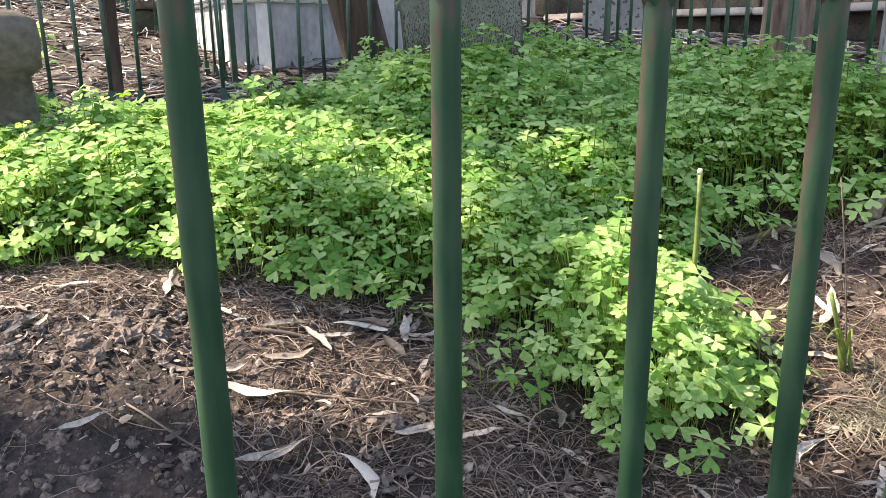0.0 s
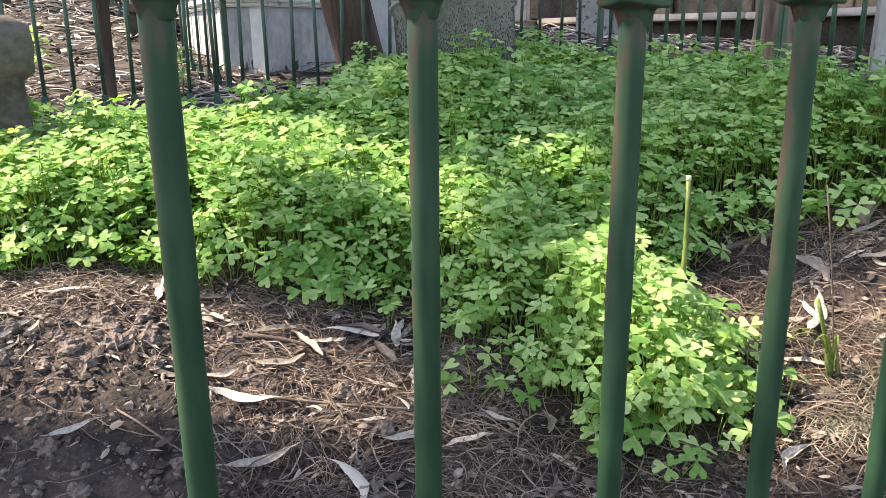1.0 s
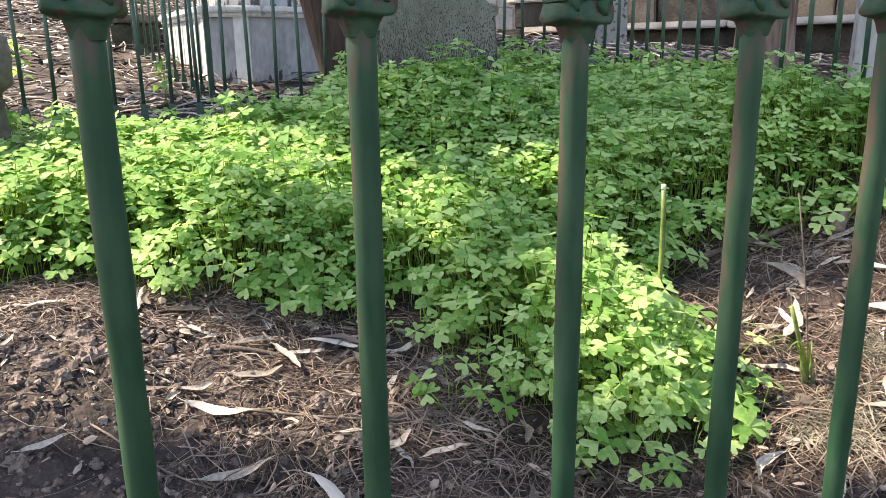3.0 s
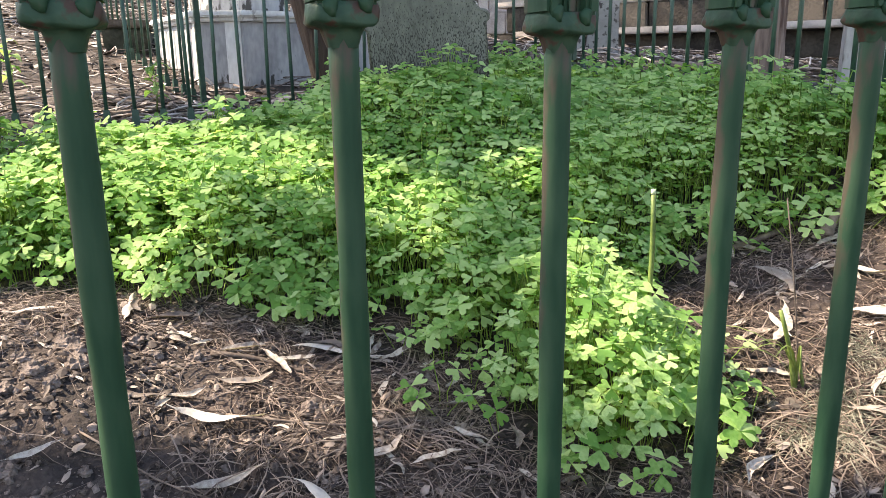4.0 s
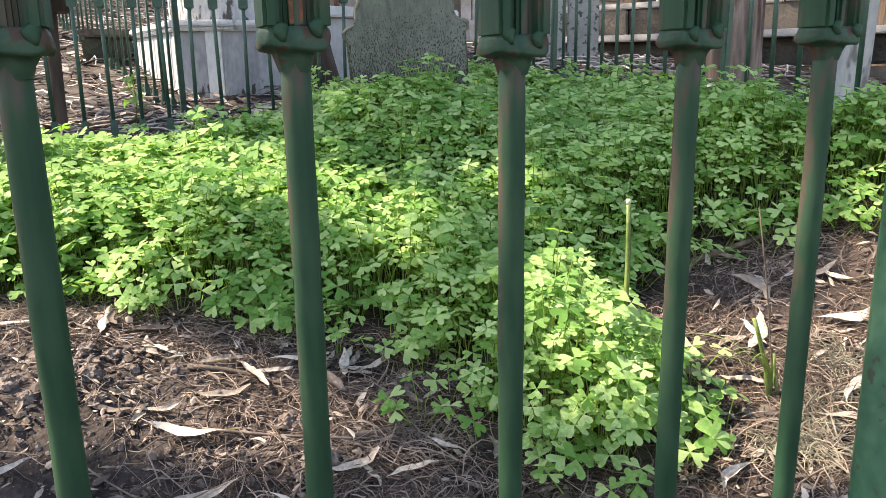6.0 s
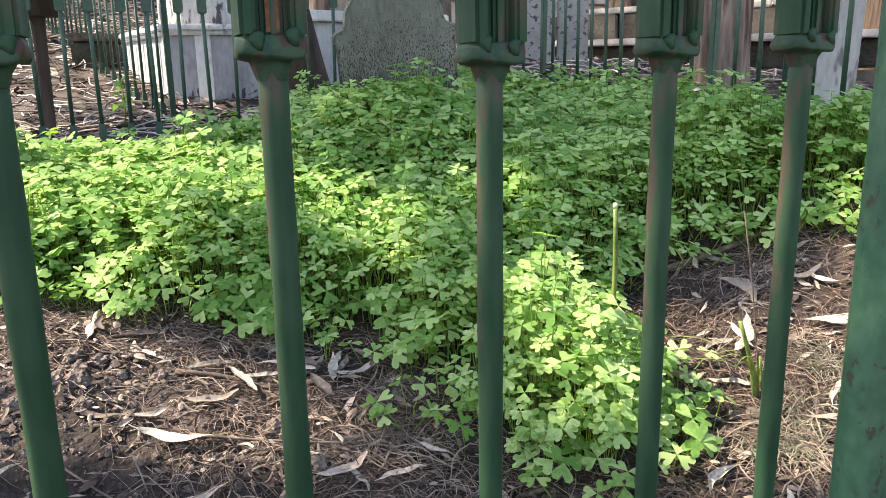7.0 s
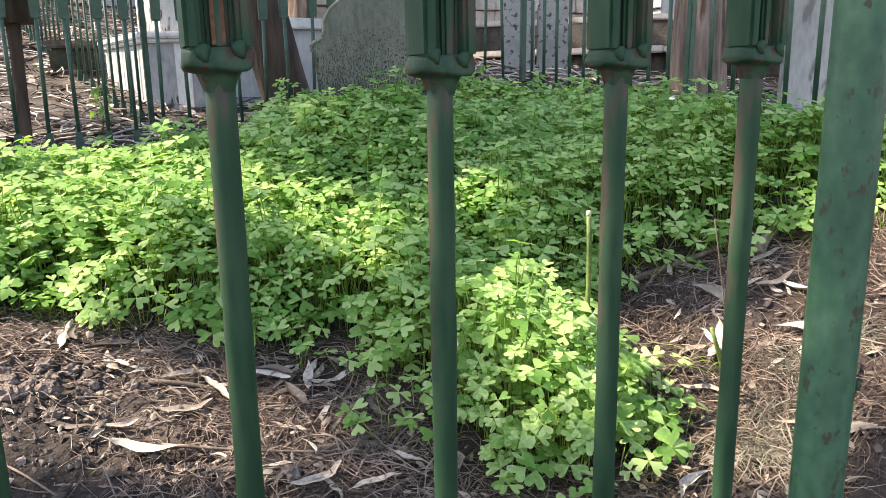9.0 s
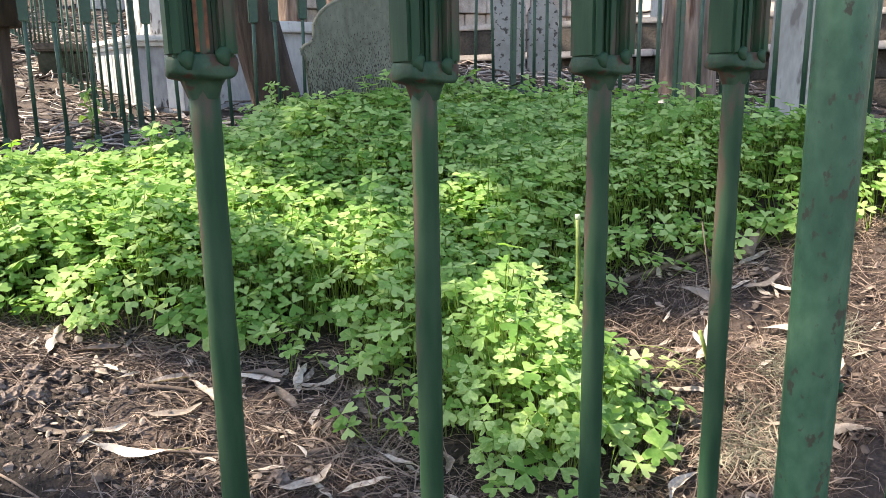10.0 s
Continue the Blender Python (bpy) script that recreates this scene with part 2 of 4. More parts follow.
def socket_foot_mesh():
    """The closed lower end of the socket, uneven and rounded, drawn in to the bar."""
    levels = ((-0.013, 0.0082, 0.0082), (-0.007, 0.0096, 0.0094), (-0.0035, 0.0118, 0.0108), (-0.0022, 0.0166, 0.0142), (-0.0008, 0.0174, 0.0150), (0.003, 0.0174, 0.0150), (0.006, 0.0170, 0.0144), (0.0085, 0.0166, 0.0134))
    n = 24
    verts = []
    for z, a, b in levels:
        for k in range(n):
            t = math.tau * (k + 0.5) / n
            c, s = math.cos(t), math.sin(t)
            p = 1.0 if z < -0.003 else 0.35
            v = Vector((a * math.copysign(abs(c) ** p, c), b * math.copysign(abs(s) ** p, s), z))
            verts.append(v + Vector(noise.noise_vector(v * 110)) * 0.0024)
    faces = [(j * n + k, j * n + (k + 1) % n, (j + 1) * n + (k + 1) % n, (j + 1) * n + k) for j in range(len(levels) - 1) for k in range(n)]
    faces.append(tuple(range((len(levels) - 1) * n, len(levels) * n)))
    pile = Pile()
    pile.add(verts, faces)
    return pile.mesh("socket_foot", PAINT_RUSTING, True)


def knob_mesh():
    bm = bmesh.new()
    bmesh.ops.create_icosphere(bm, subdivisions=2, radius=0.0046)
    for v in bm.verts:
        v.co.y *= 0.55
        v.co += Vector(noise.noise_vector(v.co * 220)) * 0.0020
    me = bpy.data.meshes.new("rivet")
    bm.to_mesh(me)
    bm.free()
    me.materials.append(PAINT)
    me.polygons.foreach_set("use_smooth", [True] * len(me.polygons))
    return me


def bar_mesh(seed):
    """A round iron bar with thick, uneven paint."""
    pile = Pile()
    zs = [-0.95 + 0.92 * i / 46 for i in range(47)] + [0.0]
    pile.add(*tube([(0.0012 * noise.noise(Vector((seed, z * 2, 0))), 0.0012 * noise.noise(Vector((z * 2, seed, 4))), z) for z in zs],
                   [0.0080 + 0.0005 * noise.noise(Vector((seed, seed, z * 30))) + 0.0003 * noise.noise(Vector((2, seed, z * 90))) for z in zs], 14))
    return pile.mesh("bar", PAINT, True)


def groove_mesh():
    pile = Pile()
    for x in (-0.0055, 0.0055):
        pile.add([(x - 0.0019, -0.0056, 0.010), (x + 0.0019, -0.0056, 0.010), (x + 0.0019, -0.0056, 0.178), (x - 0.0019, -0.0056, 0.178)], [(0, 1, 2, 3)])
    pile.add([(-0.0035, -0.0116, 0.010), (0.0035, -0.0116, 0.010), (0.0035, -0.0116, 0.178), (-0.0035, -0.0116, 0.178)], [(0, 1, 2, 3)])
    return pile.mesh("groove", RUST, False)


SOCKET, SOCKET_FOOT, KNOB, GROOVE = socket_mesh(), socket_foot_mesh(), knob_mesh(), groove_mesh()
railing = thing("iron_railing", "dark green painted iron railing with riveted sockets on round bars", "railing", at=(0, 0, 0))
SHIFT = {-1: -0.007, 0: -0.003, 1: 0.0005, 2: 0.005, 3: 0.001}
LEDGE = {-1: 0.6925, 0: 0.6940, 1: 0.6905, 2: 0.6945, 3: 0.6970}
for k in range(-6, 8):
    if k == 4:
        continue
    lift = LEDGE.get(k, 0.694)
    bar = part("bar", bar_mesh(k + 0.3), railing, at=pose(0.125 * k + SHIFT.get(k, 0.0), 0, lift))
    turned = 3 * math.sin(k * 1.7)
    part("socket", SOCKET, bar, at=pose(0, 0, 0.0075, 0, 0, turned))
    part("socket_foot", SOCKET_FOOT, bar, at=pose(0, 0, 0, 0, 0, turned))
    if k == 0:
        part("groove", GROOVE, bar, "rusty recess with flaking paint")
    for sx in (-1, 1):
        part("rivet", KNOB, bar, at=pose(sx * 0.0092 + 0.0010 * math.sin(5 * k), -0.0142, 0.0068 + 0.0012 * math.sin(3 * k + sx)))
pole = Pile()
pole.add(*tube([(0, 0, 0.05 * i) for i in range(24)], [0.0222 + 0.0006 * noise.noise(Vector((i, 3, 1))) for i in range(24)], 24))
post = part("post", pole.mesh("post", PAINT_POST, True), railing, "thick round post with chipped green paint", at=pose(0.495, 0.004, -0.2))
part("knob", KNOB, post, at=pose(0.021, -0.013, 0.62))
top_rail = Pile()
top_rail.add(*tube([(-0.80, 0.0, 0.90), (0.90, 0.0, 0.90)], 0.009, 8))
part("top_rail", top_rail.mesh("top_rail", PAINT, True), railing)


# ---- railings behind ----
def far_bar_mesh():
    pile = Pile()
    pile.add(*tube([(0, 0, -0.1), (0, 0, 0.75)], 0.0078, 8))
    return pile.mesh("far_bar", PAINT_OLD, True)


def arch_mesh():
    """Two curved arms that spring from a socket to the next bars."""
    pile = Pile()
    for s in (-1, 1):
        pile.add(*tube([(s * 0.010, 0, 0.58), (s * 0.014, 0, 0.66), (s * 0.030, 0, 0.72), (s * 0.0625, 0, 0.77)], 0.006, 6))
    return pile.mesh("arch", PAINT_OLD, True)


FAR_BAR, ARCH = far_bar_mesh(), arch_mesh()
FAR_FOOT = solid("foot_block", PAINT_OLD, rect(0.034, 0.03), 0.075, 0.003, 0, taper=0.72)
FAR_SOCKET = solid("far_socket", PAINT_OLD, rect(0.036, 0.028), 0.10, 0.004, 0, taper=1.1)


def far_railing(label, a, b, group, thick=(), plain=False):
    a, b = Vector(a), Vector(b)
    n = round((b - a).length / (0.17 if plain else 0.109))
    turn = math.degrees(math.atan2(b.y - a.y, b.x - a.x))
    rail = thing("iron_railing", label, "railing", group)
    for i in range(n + 1):
        p = a.lerp(b, i / n)
        base = ground_z(p.x, p.y) + 0.005
        lean = 1.2 * math.sin(i * 3.1)
        if i in thick:
            part("post", solid("post", PAINT_OLD, rect(0.026, 0.026), 1.05, 0.003, 0.001), rail, at=pose(p.x, p.y, base - 0.08, lean, 0, turn))
            continue
        bar = part("bar", FAR_BAR, rail, at=pose(p.x, p.y, base, lean * 0.6, lean, turn))
        part("foot_block", FAR_FOOT, bar, at=pose(0, 0, -0.01))
        if not plain:
            part("socket", FAR_SOCKET, bar, at=pose(0, 0, 0.50))
            part("arch", ARCH, bar)
    return rail


far_railing("weathered green iron railing behind the clover bed", (-1.435, 2.95), (1.915, 2.95), "railings", (31,))
far_railing("weathered green iron railing along the side of the plot", (1.9, 2.83), (1.9, 0.33), "railings", (10,))
far_railing("rusting green iron railing round the whitewashed tomb", (0.17, 3.47), (-0.66, 7.5), "railings", (0,), True)


# ---- graves and stones ----
def headstone(at, turn, lean):
    """Round-topped headstone with scrolled shoulders and a raised rim."""
    half = [(0.0, -0.16), (0.215, -0.16), (0.218, 0.395), (0.232, 0.408), (0.234, 0.424), (0.222, 0.436), (0.202, 0.441), (0.188, 0.452), (0.180, 0.470), (0.178, 0.492)]
    half += [(0.176 * math.cos(a), 0.496 + 0.102 * math.sin(a)) for a in (radians(d) for d in (8, 20, 32, 44, 56, 68, 80))]
    outline = half[1:] + [(-x, z) for x, z in reversed(half[1:])]
    me = solid("slab", STONE, outline, 0.085, 0.006, 0.002, axis="Y")
    ob = thing("headstone", "grey cement headstone with scrolled shoulders and black lichen stains", "headstone", at=at)
    ob.matrix_basis = pose(*at, 2, lean, turn)
    part("slab", me, ob)
    rim = Pile()
    rim.add(*tube([(x * 1.0, -0.0785, z) for x, z in outline], 0.009, 6))
    rim.add(*tube([(x * 1.0, -0.004, z) for x, z in outline], 0.008, 6))
    part("rim", rim.mesh("rim", STONE, True), ob, "raised rounded cement rim")
    return ob


headstone((0.962, 2.42, 0.428), -14, -4)


def grown(plan, d):
    cx, cy = sum(p[0] for p in plan) / len(plan), sum(p[1] for p in plan) / len(plan)
    return [(x + d * (x - cx) / math.hypot(x - cx, y - cy), y + d * (y - cy) / math.hypot(x - cx, y - cy)) for x, y in plan]


def chest_tomb():
    """Whitewashed chest tomb: plinth with a cut corner, moulded slab and a smaller upper tier."""
    ob = thing("chest_tomb", "whitewashed plastered chest tomb with a moulded slab, stained at its foot", "tomb", at=(0.44, 4.0, 0.48))
    plan = [(-0.42, 0.95), (-0.235, 0.10), (0.0, 0.0), (0.62, 0.16), (0.55, 1.05)]
    part("plinth", solid("plinth", MARBLE, plan, 0.455, 0.006, 0.002), ob)
    part("slab", solid("slab", LIMEWASH, grown(plan, 0.03), 0.025, 0.006, 0.001), ob, at=pose(0, 0, 0.452))
    part("slab", solid("slab", LIMEWASH, grown(plan, 0.055), 0.035, 0.008, 0.001), ob, at=pose(0, 0, 0.474))
    part("upper_tier", solid("upper_tier", MARBLE, [(-0.22, 0.80), (-0.13, 0.22), (0.02, 0.15), (0.30, 0.22), (0.28, 0.85)], 0.5, 0.008, 0.002), ob, at=pose(0, 0, 0.505))
    part("corner_strip", solid("corner_strip", LIMEWASH, rect(0.085, 0.012), 0.45, 0.003), ob, at=pose(-0.046, 0.015, 0.002, 0, 0, -23))
    part("corner_strip", solid("corner_strip", LIMEWASH, rect(0.05, 0.012), 0.45, 0.003), ob, at=pose(-0.240, 0.130, 0.002, 0, 0, -78))
    return ob


chest_tomb()


def slab_tomb():
    """A plastered grave with an overhanging pale slab."""
    ob = thing("slab_tomb", "grey plastered grave under an overhanging pale slab", "tomb", "stone tombs", at=(1.36, 4.35, 0.46), turn=9)
    part("plinth", solid("plinth", MARBLE, rect(0.86, 0.7), 0.55, 0.01, 0.003), ob)
    part("slab", solid("slab", LIMEWASH, rect(0.94, 0.78), 0.06, 0.008, 0.002), ob, at=pose(0, 0, 0.545))
    return ob


slab_tomb()


def upright_slab(at, w, h, turn, mat, label, peak=0.12, d=0.06, lean=0):
    outline = [(-w / 2, 0), (w / 2, 0), (w / 2, h - peak), (w * 0.16, h), (-w * 0.16, h), (-w / 2, h - peak)]
    ob = new("gravestone", solid("gravestone", mat, outline, d, 0.006, 0.003, axis="Y"))
    ob.matrix_basis = pose(*at, lean, 0, turn)
    return tagged(ob, label, "gravestone", "gravestones")


upright_slab((2.28, 3.62, 0.56), 0.20, 0.70, -30, SPECKLED, "pale grey marble gravestone speckled with black lichen", 0.10)
upright_slab((2.475, 3.55, 0.56), 0.185, 0.66, -33, SPECKLED, "pale grey marble gravestone with spotted lichen beside its twin", 0.10)
upright_slab((3.50, 2.61, 0.50), 0.25, 1.05, -38, WHITE_MARBLE, "white marble gravestone standing among branches", 0.06, 0.10, 6)


def old_marker():
    """A squat weathered stone marker with a swollen head."""
    levels = ((0.0, 0.100), (0.15, 0.090), (0.26, 0.082), (0.33, 0.080), (0.36, 0.105), (0.43, 0.110), (0.49, 0.102), (0.515, 0.07))
    pile = Pile()
    n = 16
    verts = []
    for z, r in levels:
        for k in range(n):
            t = math.tau * (k + 0.5) / n
            c, s = math.cos(t), math.sin(t)
            verts.append((r * math.copysign(abs(c) ** 0.6, c), 0.6 * r * math.copysign(abs(s) ** 0.6, s), z))
    verts = [Vector(v) + Vector(noise.noise_vector(Vector(v) * 14)) * 0.008 for v in verts]
    faces = [(j * n + k, j * n + (k + 1) % n, (j + 1) * n + (k + 1) % n, (j + 1) * n + k) for j in range(len(levels) - 1) for k in range(n)]
    faces.append(tuple(range((len(levels) - 1) * n, len(levels) * n)))
    pile.add(verts, faces)
    ob = new("stone_marker", pile.mesh("stone_marker", BROWN_STONE, True))
    ob.matrix_basis = pose(-0.62, 2.2, ground_z(-0.62, 2.2) - 0.02, 0, 0, 12) @ Matrix.Diagonal((1.25, 1.25, 1.03, 1))
    return tagged(ob, "weathered brown stone grave marker with a swollen head", "grave marker")


old_marker()


def block_wall(label, a, b, courses, h, mat, base, group, capped=False):
    """Rough stone blocks laid in courses."""
    a, b = Vector(a), Vector(b)
    turn = math.degrees(math.atan2(b.y - a.y, b.x - a.x))
    length = (b - a).length
    ob = thing("stone_tomb", label, "tomb", group, at=(a.x, a.y, base), turn=turn)
    rng = random.Random(len(label))
    for c in range(courses):
        x = -0.2 * (c % 2)
        while x < length:
            wd = rng.uniform(0.4, 0.75)
            me = solid("block", mat, rect(wd - 0.012, 0.32 + 0.05 * rng.random()), h - 0.012, 0.014, 0.012)
            part("block", me, ob, at=pose(x + wd / 2, 0.04 * rng.uniform(-1, 1) + 0.12 * (c % 2), c * h, 0, 0, rng.uniform(-2, 2)))
            x += wd
    x = -0.1
    while capped and x < length:
        wd = rng.uniform(0.7, 1.1)
        me = solid("cap_slab", PALE_STONE, rect(wd - 0.01, 0.46), 0.05, 0.010, 0.006)
        part("cap_slab", me, ob, "pale worn cap slab", at=pose(x + wd / 2, 0.04, courses * h - 0.008, 0, rng.uniform(-1, 1), rng.uniform(-1.5, 1.5)))
        x += wd
    return ob


block_wall("low grave wall of rough brown stone blocks", (2.9, 5.2), (4.9, 2.9), 2, 0.2, DARK_BROWN_STONE, 0.5, "stone tombs", True)
block_wall("stepped brown stone tomb behind the trunk", (3.3, 6.4), (6.4, 3.2), 3, 0.24, DARK_BROWN_STONE, 0.5, "stone tombs", True)
dark = thing("dark_tomb", "low mossy dark stone tomb with a pale top slab", "tomb", "stone tombs", at=(-0.15, 5.5, 0.5), turn=-3)
part("base", solid("base", DARK_STONE, rect(0.29, 0.6), 0.46, 0.02, 0.015), dark)
part("top_slab", solid("top_slab", BROWN_STONE, rect(0.33, 0.66), 0.05, 0.012, 0.006), dark, at=pose(0, 0, 0.455))
block_wall("distant boundary wall of pale stone", (-9, 13.5), (12, 13.5), 6, 0.42, PALE_STONE, 0.45, "boundary walls")
block_wall("distant side wall of pale stone", (10.5, 13), (10.5, -3), 6, 0.42, PALE_STONE, 0.45, "boundary walls")
block_wall("distant wall of pale stone at the end of the yard", (-8.5, -2), (-8.5, 13), 3, 0.42, PALE_STONE, 0.35, "boundary walls")
for i, (x, y, wd, hh, tn) in enumerate(((1.5, 8.2, 0.6, 1.3, 5), (2.6, 7.4, 0.5, 1.1, -15), (3.6, 8.6, 0.6, 1.3, -20),
                                        (5.6, 5.9, 0.5, 1.2, -35), (6.3, 4.4, 0.6, 1.0, -50), (0.3, 9.5, 0.7, 1.4, 0))):
    upright_slab((x, y, 0.55), wd, hh, tn, MARBLE if i % 2 else BROWN_STONE, "weathered old gravestone standing in the litter", 0.1, 0.12, random.uniform(-4, 4))


# ---- trees ----
def trunk_mesh(name, path, radii, mat, seed, n=28):
    """A tapered, ridged trunk."""
    verts, faces = tube(path, radii, n)
    out = []
    for v in verts:
        k = Vector((v.x * 7, v.y * 7, v.z * 1.2 + seed))
        axis = Vector((path[0][0], path[0][1], v.z))
        away = Vector((v.x, v.y, v.z)) - axis
        away.z = 0
        out.append(v + away.normalized() * (0.018 * noise.noise(k) + 0.010 * noise.noise(k * 3.1)))
    pile = Pile()
    pile.add(out, faces)
    return pile.mesh(name, mat, True)


# sun patches cut from the crowns: ground x, y, half width, half depth
GAPS = [(-0.30, 1.88, 0.46, 0.38), (0.12, 1.92, 0.27, 0.24), (-0.46, 1.40, 0.18, 0.14), (0.73, 0.76, 0.22, 0.22), (-0.31, 1.16, 0.26, 0.11), (-0.10, 1.03, 0.15, 0.07), (0.90, 0.77, 0.19, 0.12),
        (1.05, 0.62, 0.19, 0.12), (1.45, 0.60, 0.34, 0.20), (-0.9, 3.9, 0.9, 0.8), (-0.15, 4.2, 0.30, 0.40), (-1.5, 6.0, 2.0, 1.7), (2.9, 4.6, 0.9, 0.5), (2.2, 6.0, 0.6, 0.8), (0.55, 1.35, 0.10, 0.07), (0.92, 1.36, 0.07, 0.07), (0.46, 1.58, 0.09, 0.06), (0.20, 3.95, 0.09, 0.10), (-0.3, 3.2, 0.25, 0.15)]


def in_gap(p, grow=0.0):
    s = (p.z - 0.35) / SUN.z
    gx, gy = p.x - SUN.x * s, p.y - SUN.y * s
    wob = 0.12 * noise.noise(Vector((gx * 5, gy * 5, 2)))
    return any(((gx - a) / (rx + grow)) ** 2 + ((gy - b) / (ry + grow)) ** 2 < 1 + wob * 3 for a, b, rx, ry in GAPS)


def shade_crown_mesh(name, centre, spread, count, seed):
    """Drooping long leaves in many small sprays; unseen, added for shade, open over GAPS."""
    rng = random.Random(seed)
    pile = Pile()
    for _ in range(count):
        c = Vector(centre) + Vector((rng.uniform(-1, 1) * spread[0], rng.uniform(-1, 1) * spread[1], rng.gauss(0, 1) * spread[2]))
        for _ in range(7):
            p = c + Vector((rng.gauss(0, 0.16), rng.gauss(0, 0.16), rng.gauss(0, 0.14)))
            if in_gap(p, 0.10):
                continue
            a, tilt = rng.uniform(0, math.tau), rng.uniform(-0.9, 0.3)
            d = Vector((math.cos(a) * math.cos(tilt), math.sin(a) * math.cos(tilt), math.sin(tilt)))
            s = d.cross(Vector((rng.gauss(0, 0.5), rng.gauss(0, 0.5), 1))).normalized()
            ln, wd = rng.uniform(0.10, 0.16), rng.uniform(0.022, 0.038)
            mid = p + d * ln * 0.5 + Vector((0, 0, 0.012))
            pile.add([p, mid + s * wd, p + d * ln - Vector((0, 0, 0.03)), mid - s * wd], [(0, 1, 2, 3)])
    return pile.mesh(name, CROWN, False)


def tree(label, base, path, radii, mat, ridge, crowns, seed, limbs):
    ob = thing("tree", label, "tree", "trees", at=base)
    part("trunk", trunk_mesh("trunk", path, radii, mat, ridge), ob)
    inv = Matrix.Translation(-Vector(base))
    for a, b in limbs:
        a, b = Vector(a), Vector(b)
        mid = a.lerp(b, 0.5) + Vector((0, 0, 0.25))
        pile = Pile()
        pile.add(*tube([a, mid, b], [0.09, 0.06, 0.025], 8))
        part("limb", pile.mesh("limb", mat, True), ob)
    for i, (c, s, n) in enumerate(crowns):
        part("crown", shade_crown_mesh("crown", c, s, n, seed * 10 + i), ob, at=inv.copy())
    return ob


# the next two trees' crowns lie out of view, sunward, to shade the bed
tree("tall tree with a dark leaning trunk behind the railing", (0.80, 3.18, 0.42),
     [(0.02, 0, -0.1), (0, 0, 0.05), (-0.06, 0, 0.3), (-0.14, 0.02, 0.65), (-0.38, 0.1, 1.8), (-0.8, 0.3, 3.6), (-1.1, 0.5, 5.6)],
     [0.13, 0.118, 0.115, 0.115, 0.11, 0.09, 0.05], BARK_DARK, 3,
     [((-3.9, 4.5, 6.2), (1.5, 1.5, 0.35), 1100), ((-3.4, 2.9, 5.4), (1.6, 0.9, 0.35), 650)], 3,
     [((-0.7, 0.3, 3.6), (-2.4, 0.6, 5.4)), ((-0.9, 0.4, 4.6), (-3.6, -0.8, 5.0)), ((-1.0, 0.5, 5.4), (-1.6, -1.2, 6.0))])
tree("old tree with fissured brown bark standing in litter", (2.98, 2.86, 0.55),
     [(0.02, 0, -0.1), (0, 0, 0.0), (0, 0, 0.25), (0.02, 0, 0.8), (0.05, 0.1, 2.0), (-0.2, 0.2, 4.0), (-0.6, 0.2, 6.2)],
     [0.20, 0.165, 0.145, 0.14, 0.13, 0.10, 0.05], BARK, 8,
     [((-1.5, 5.2, 6.6), (1.5, 1.5, 0.35), 900), ((-2.4, 3.3, 6.3), (1.3, 1.2, 0.35), 800)], 8,
     [((-0.2, 0.2, 4.0), (-2.2, -0.4, 6.0)), ((-0.3, 0.2, 4.6), (-4.2, -1.8, 5.8))])
tree("slim forked grey-brown tree behind the railing", (-0.35, 3.16, 0.40),
     [(0.01, 0, -0.1), (0, 0, 0.05), (0.01, 0, 0.4), (0.015, 0, 0.6), (0.08, 0.02, 1.0), (0.16, 0.05, 2.2), (0.2, 0.05, 3.6)],
     [0.042, 0.032, 0.028, 0.029, 0.022, 0.018, 0.012], BARK_DARK, 5, [((-0.3, 3.3, 4.2), (0.4, 0.4, 0.4), 120)], 5,
     [((0.012, 0, 0.55), (-0.06, 0.03, 1.6))])
for i, (x, y, r) in enumerate(((-1.3, 6.6, 0.10), (1.75, 6.8, 0.16), (4.9, 6.3, 0.20), (2.9, 9.2, 0.18), (-0.4, 9.6, 0.16), (6.6, 5.2, 0.2), (5.2, 3.6, 0.12), (-3.0, 9.0, 0.2))):
    tree("distant tree with a straight brown trunk", (x, y, 0.55), [(0, 0, -0.1), (0, 0, 0.2), (0.02, 0, 1.2), (0.1, 0.05, 2.6), (0.05, 0.1, 4.4)],
         [r * 1.25, r, r * 0.92, r * 0.8, r * 0.4], BARK if i % 2 else BARK_DARK, 20 + i, [((x, y + 0.8, 4.6), (1.1, 1.1, 0.5), 110)], 20 + i,
         [((0.1, 0.05, 2.6), (0.9, 0.3, 4.0)), ((0.1, 0.05, 2.8), (-0.8, 0.5, 4.2))])


# ---- clover ----
EDGE = [(-1.3, 1.62), (-0.55, 1.55), (-0.3, 1.55), (-0.06, 1.42), (0.14, 1.31), (0.37, 1.19), (0.46, 1.0), (0.45, 0.86), (0.51, 0.71), (0.61, 0.54), (0.74, 0.485), (0.81, 0.555), (0.865, 0.70),
        (0.90, 0.86), (0.98, 1.02), (1.12, 1.10), (1.3, 1.0), (1.46, 0.88), (1.7, 0.67), (1.86, 0.68), (1.84, 2.2), (1.4, 2.85), (0.9, 2.83), (0.61, 2.66), (0.4, 2.52), (0.14, 2.38), (-0.2, 2.32),
        (-0.63, 2.32), (-1.3, 2.32)]


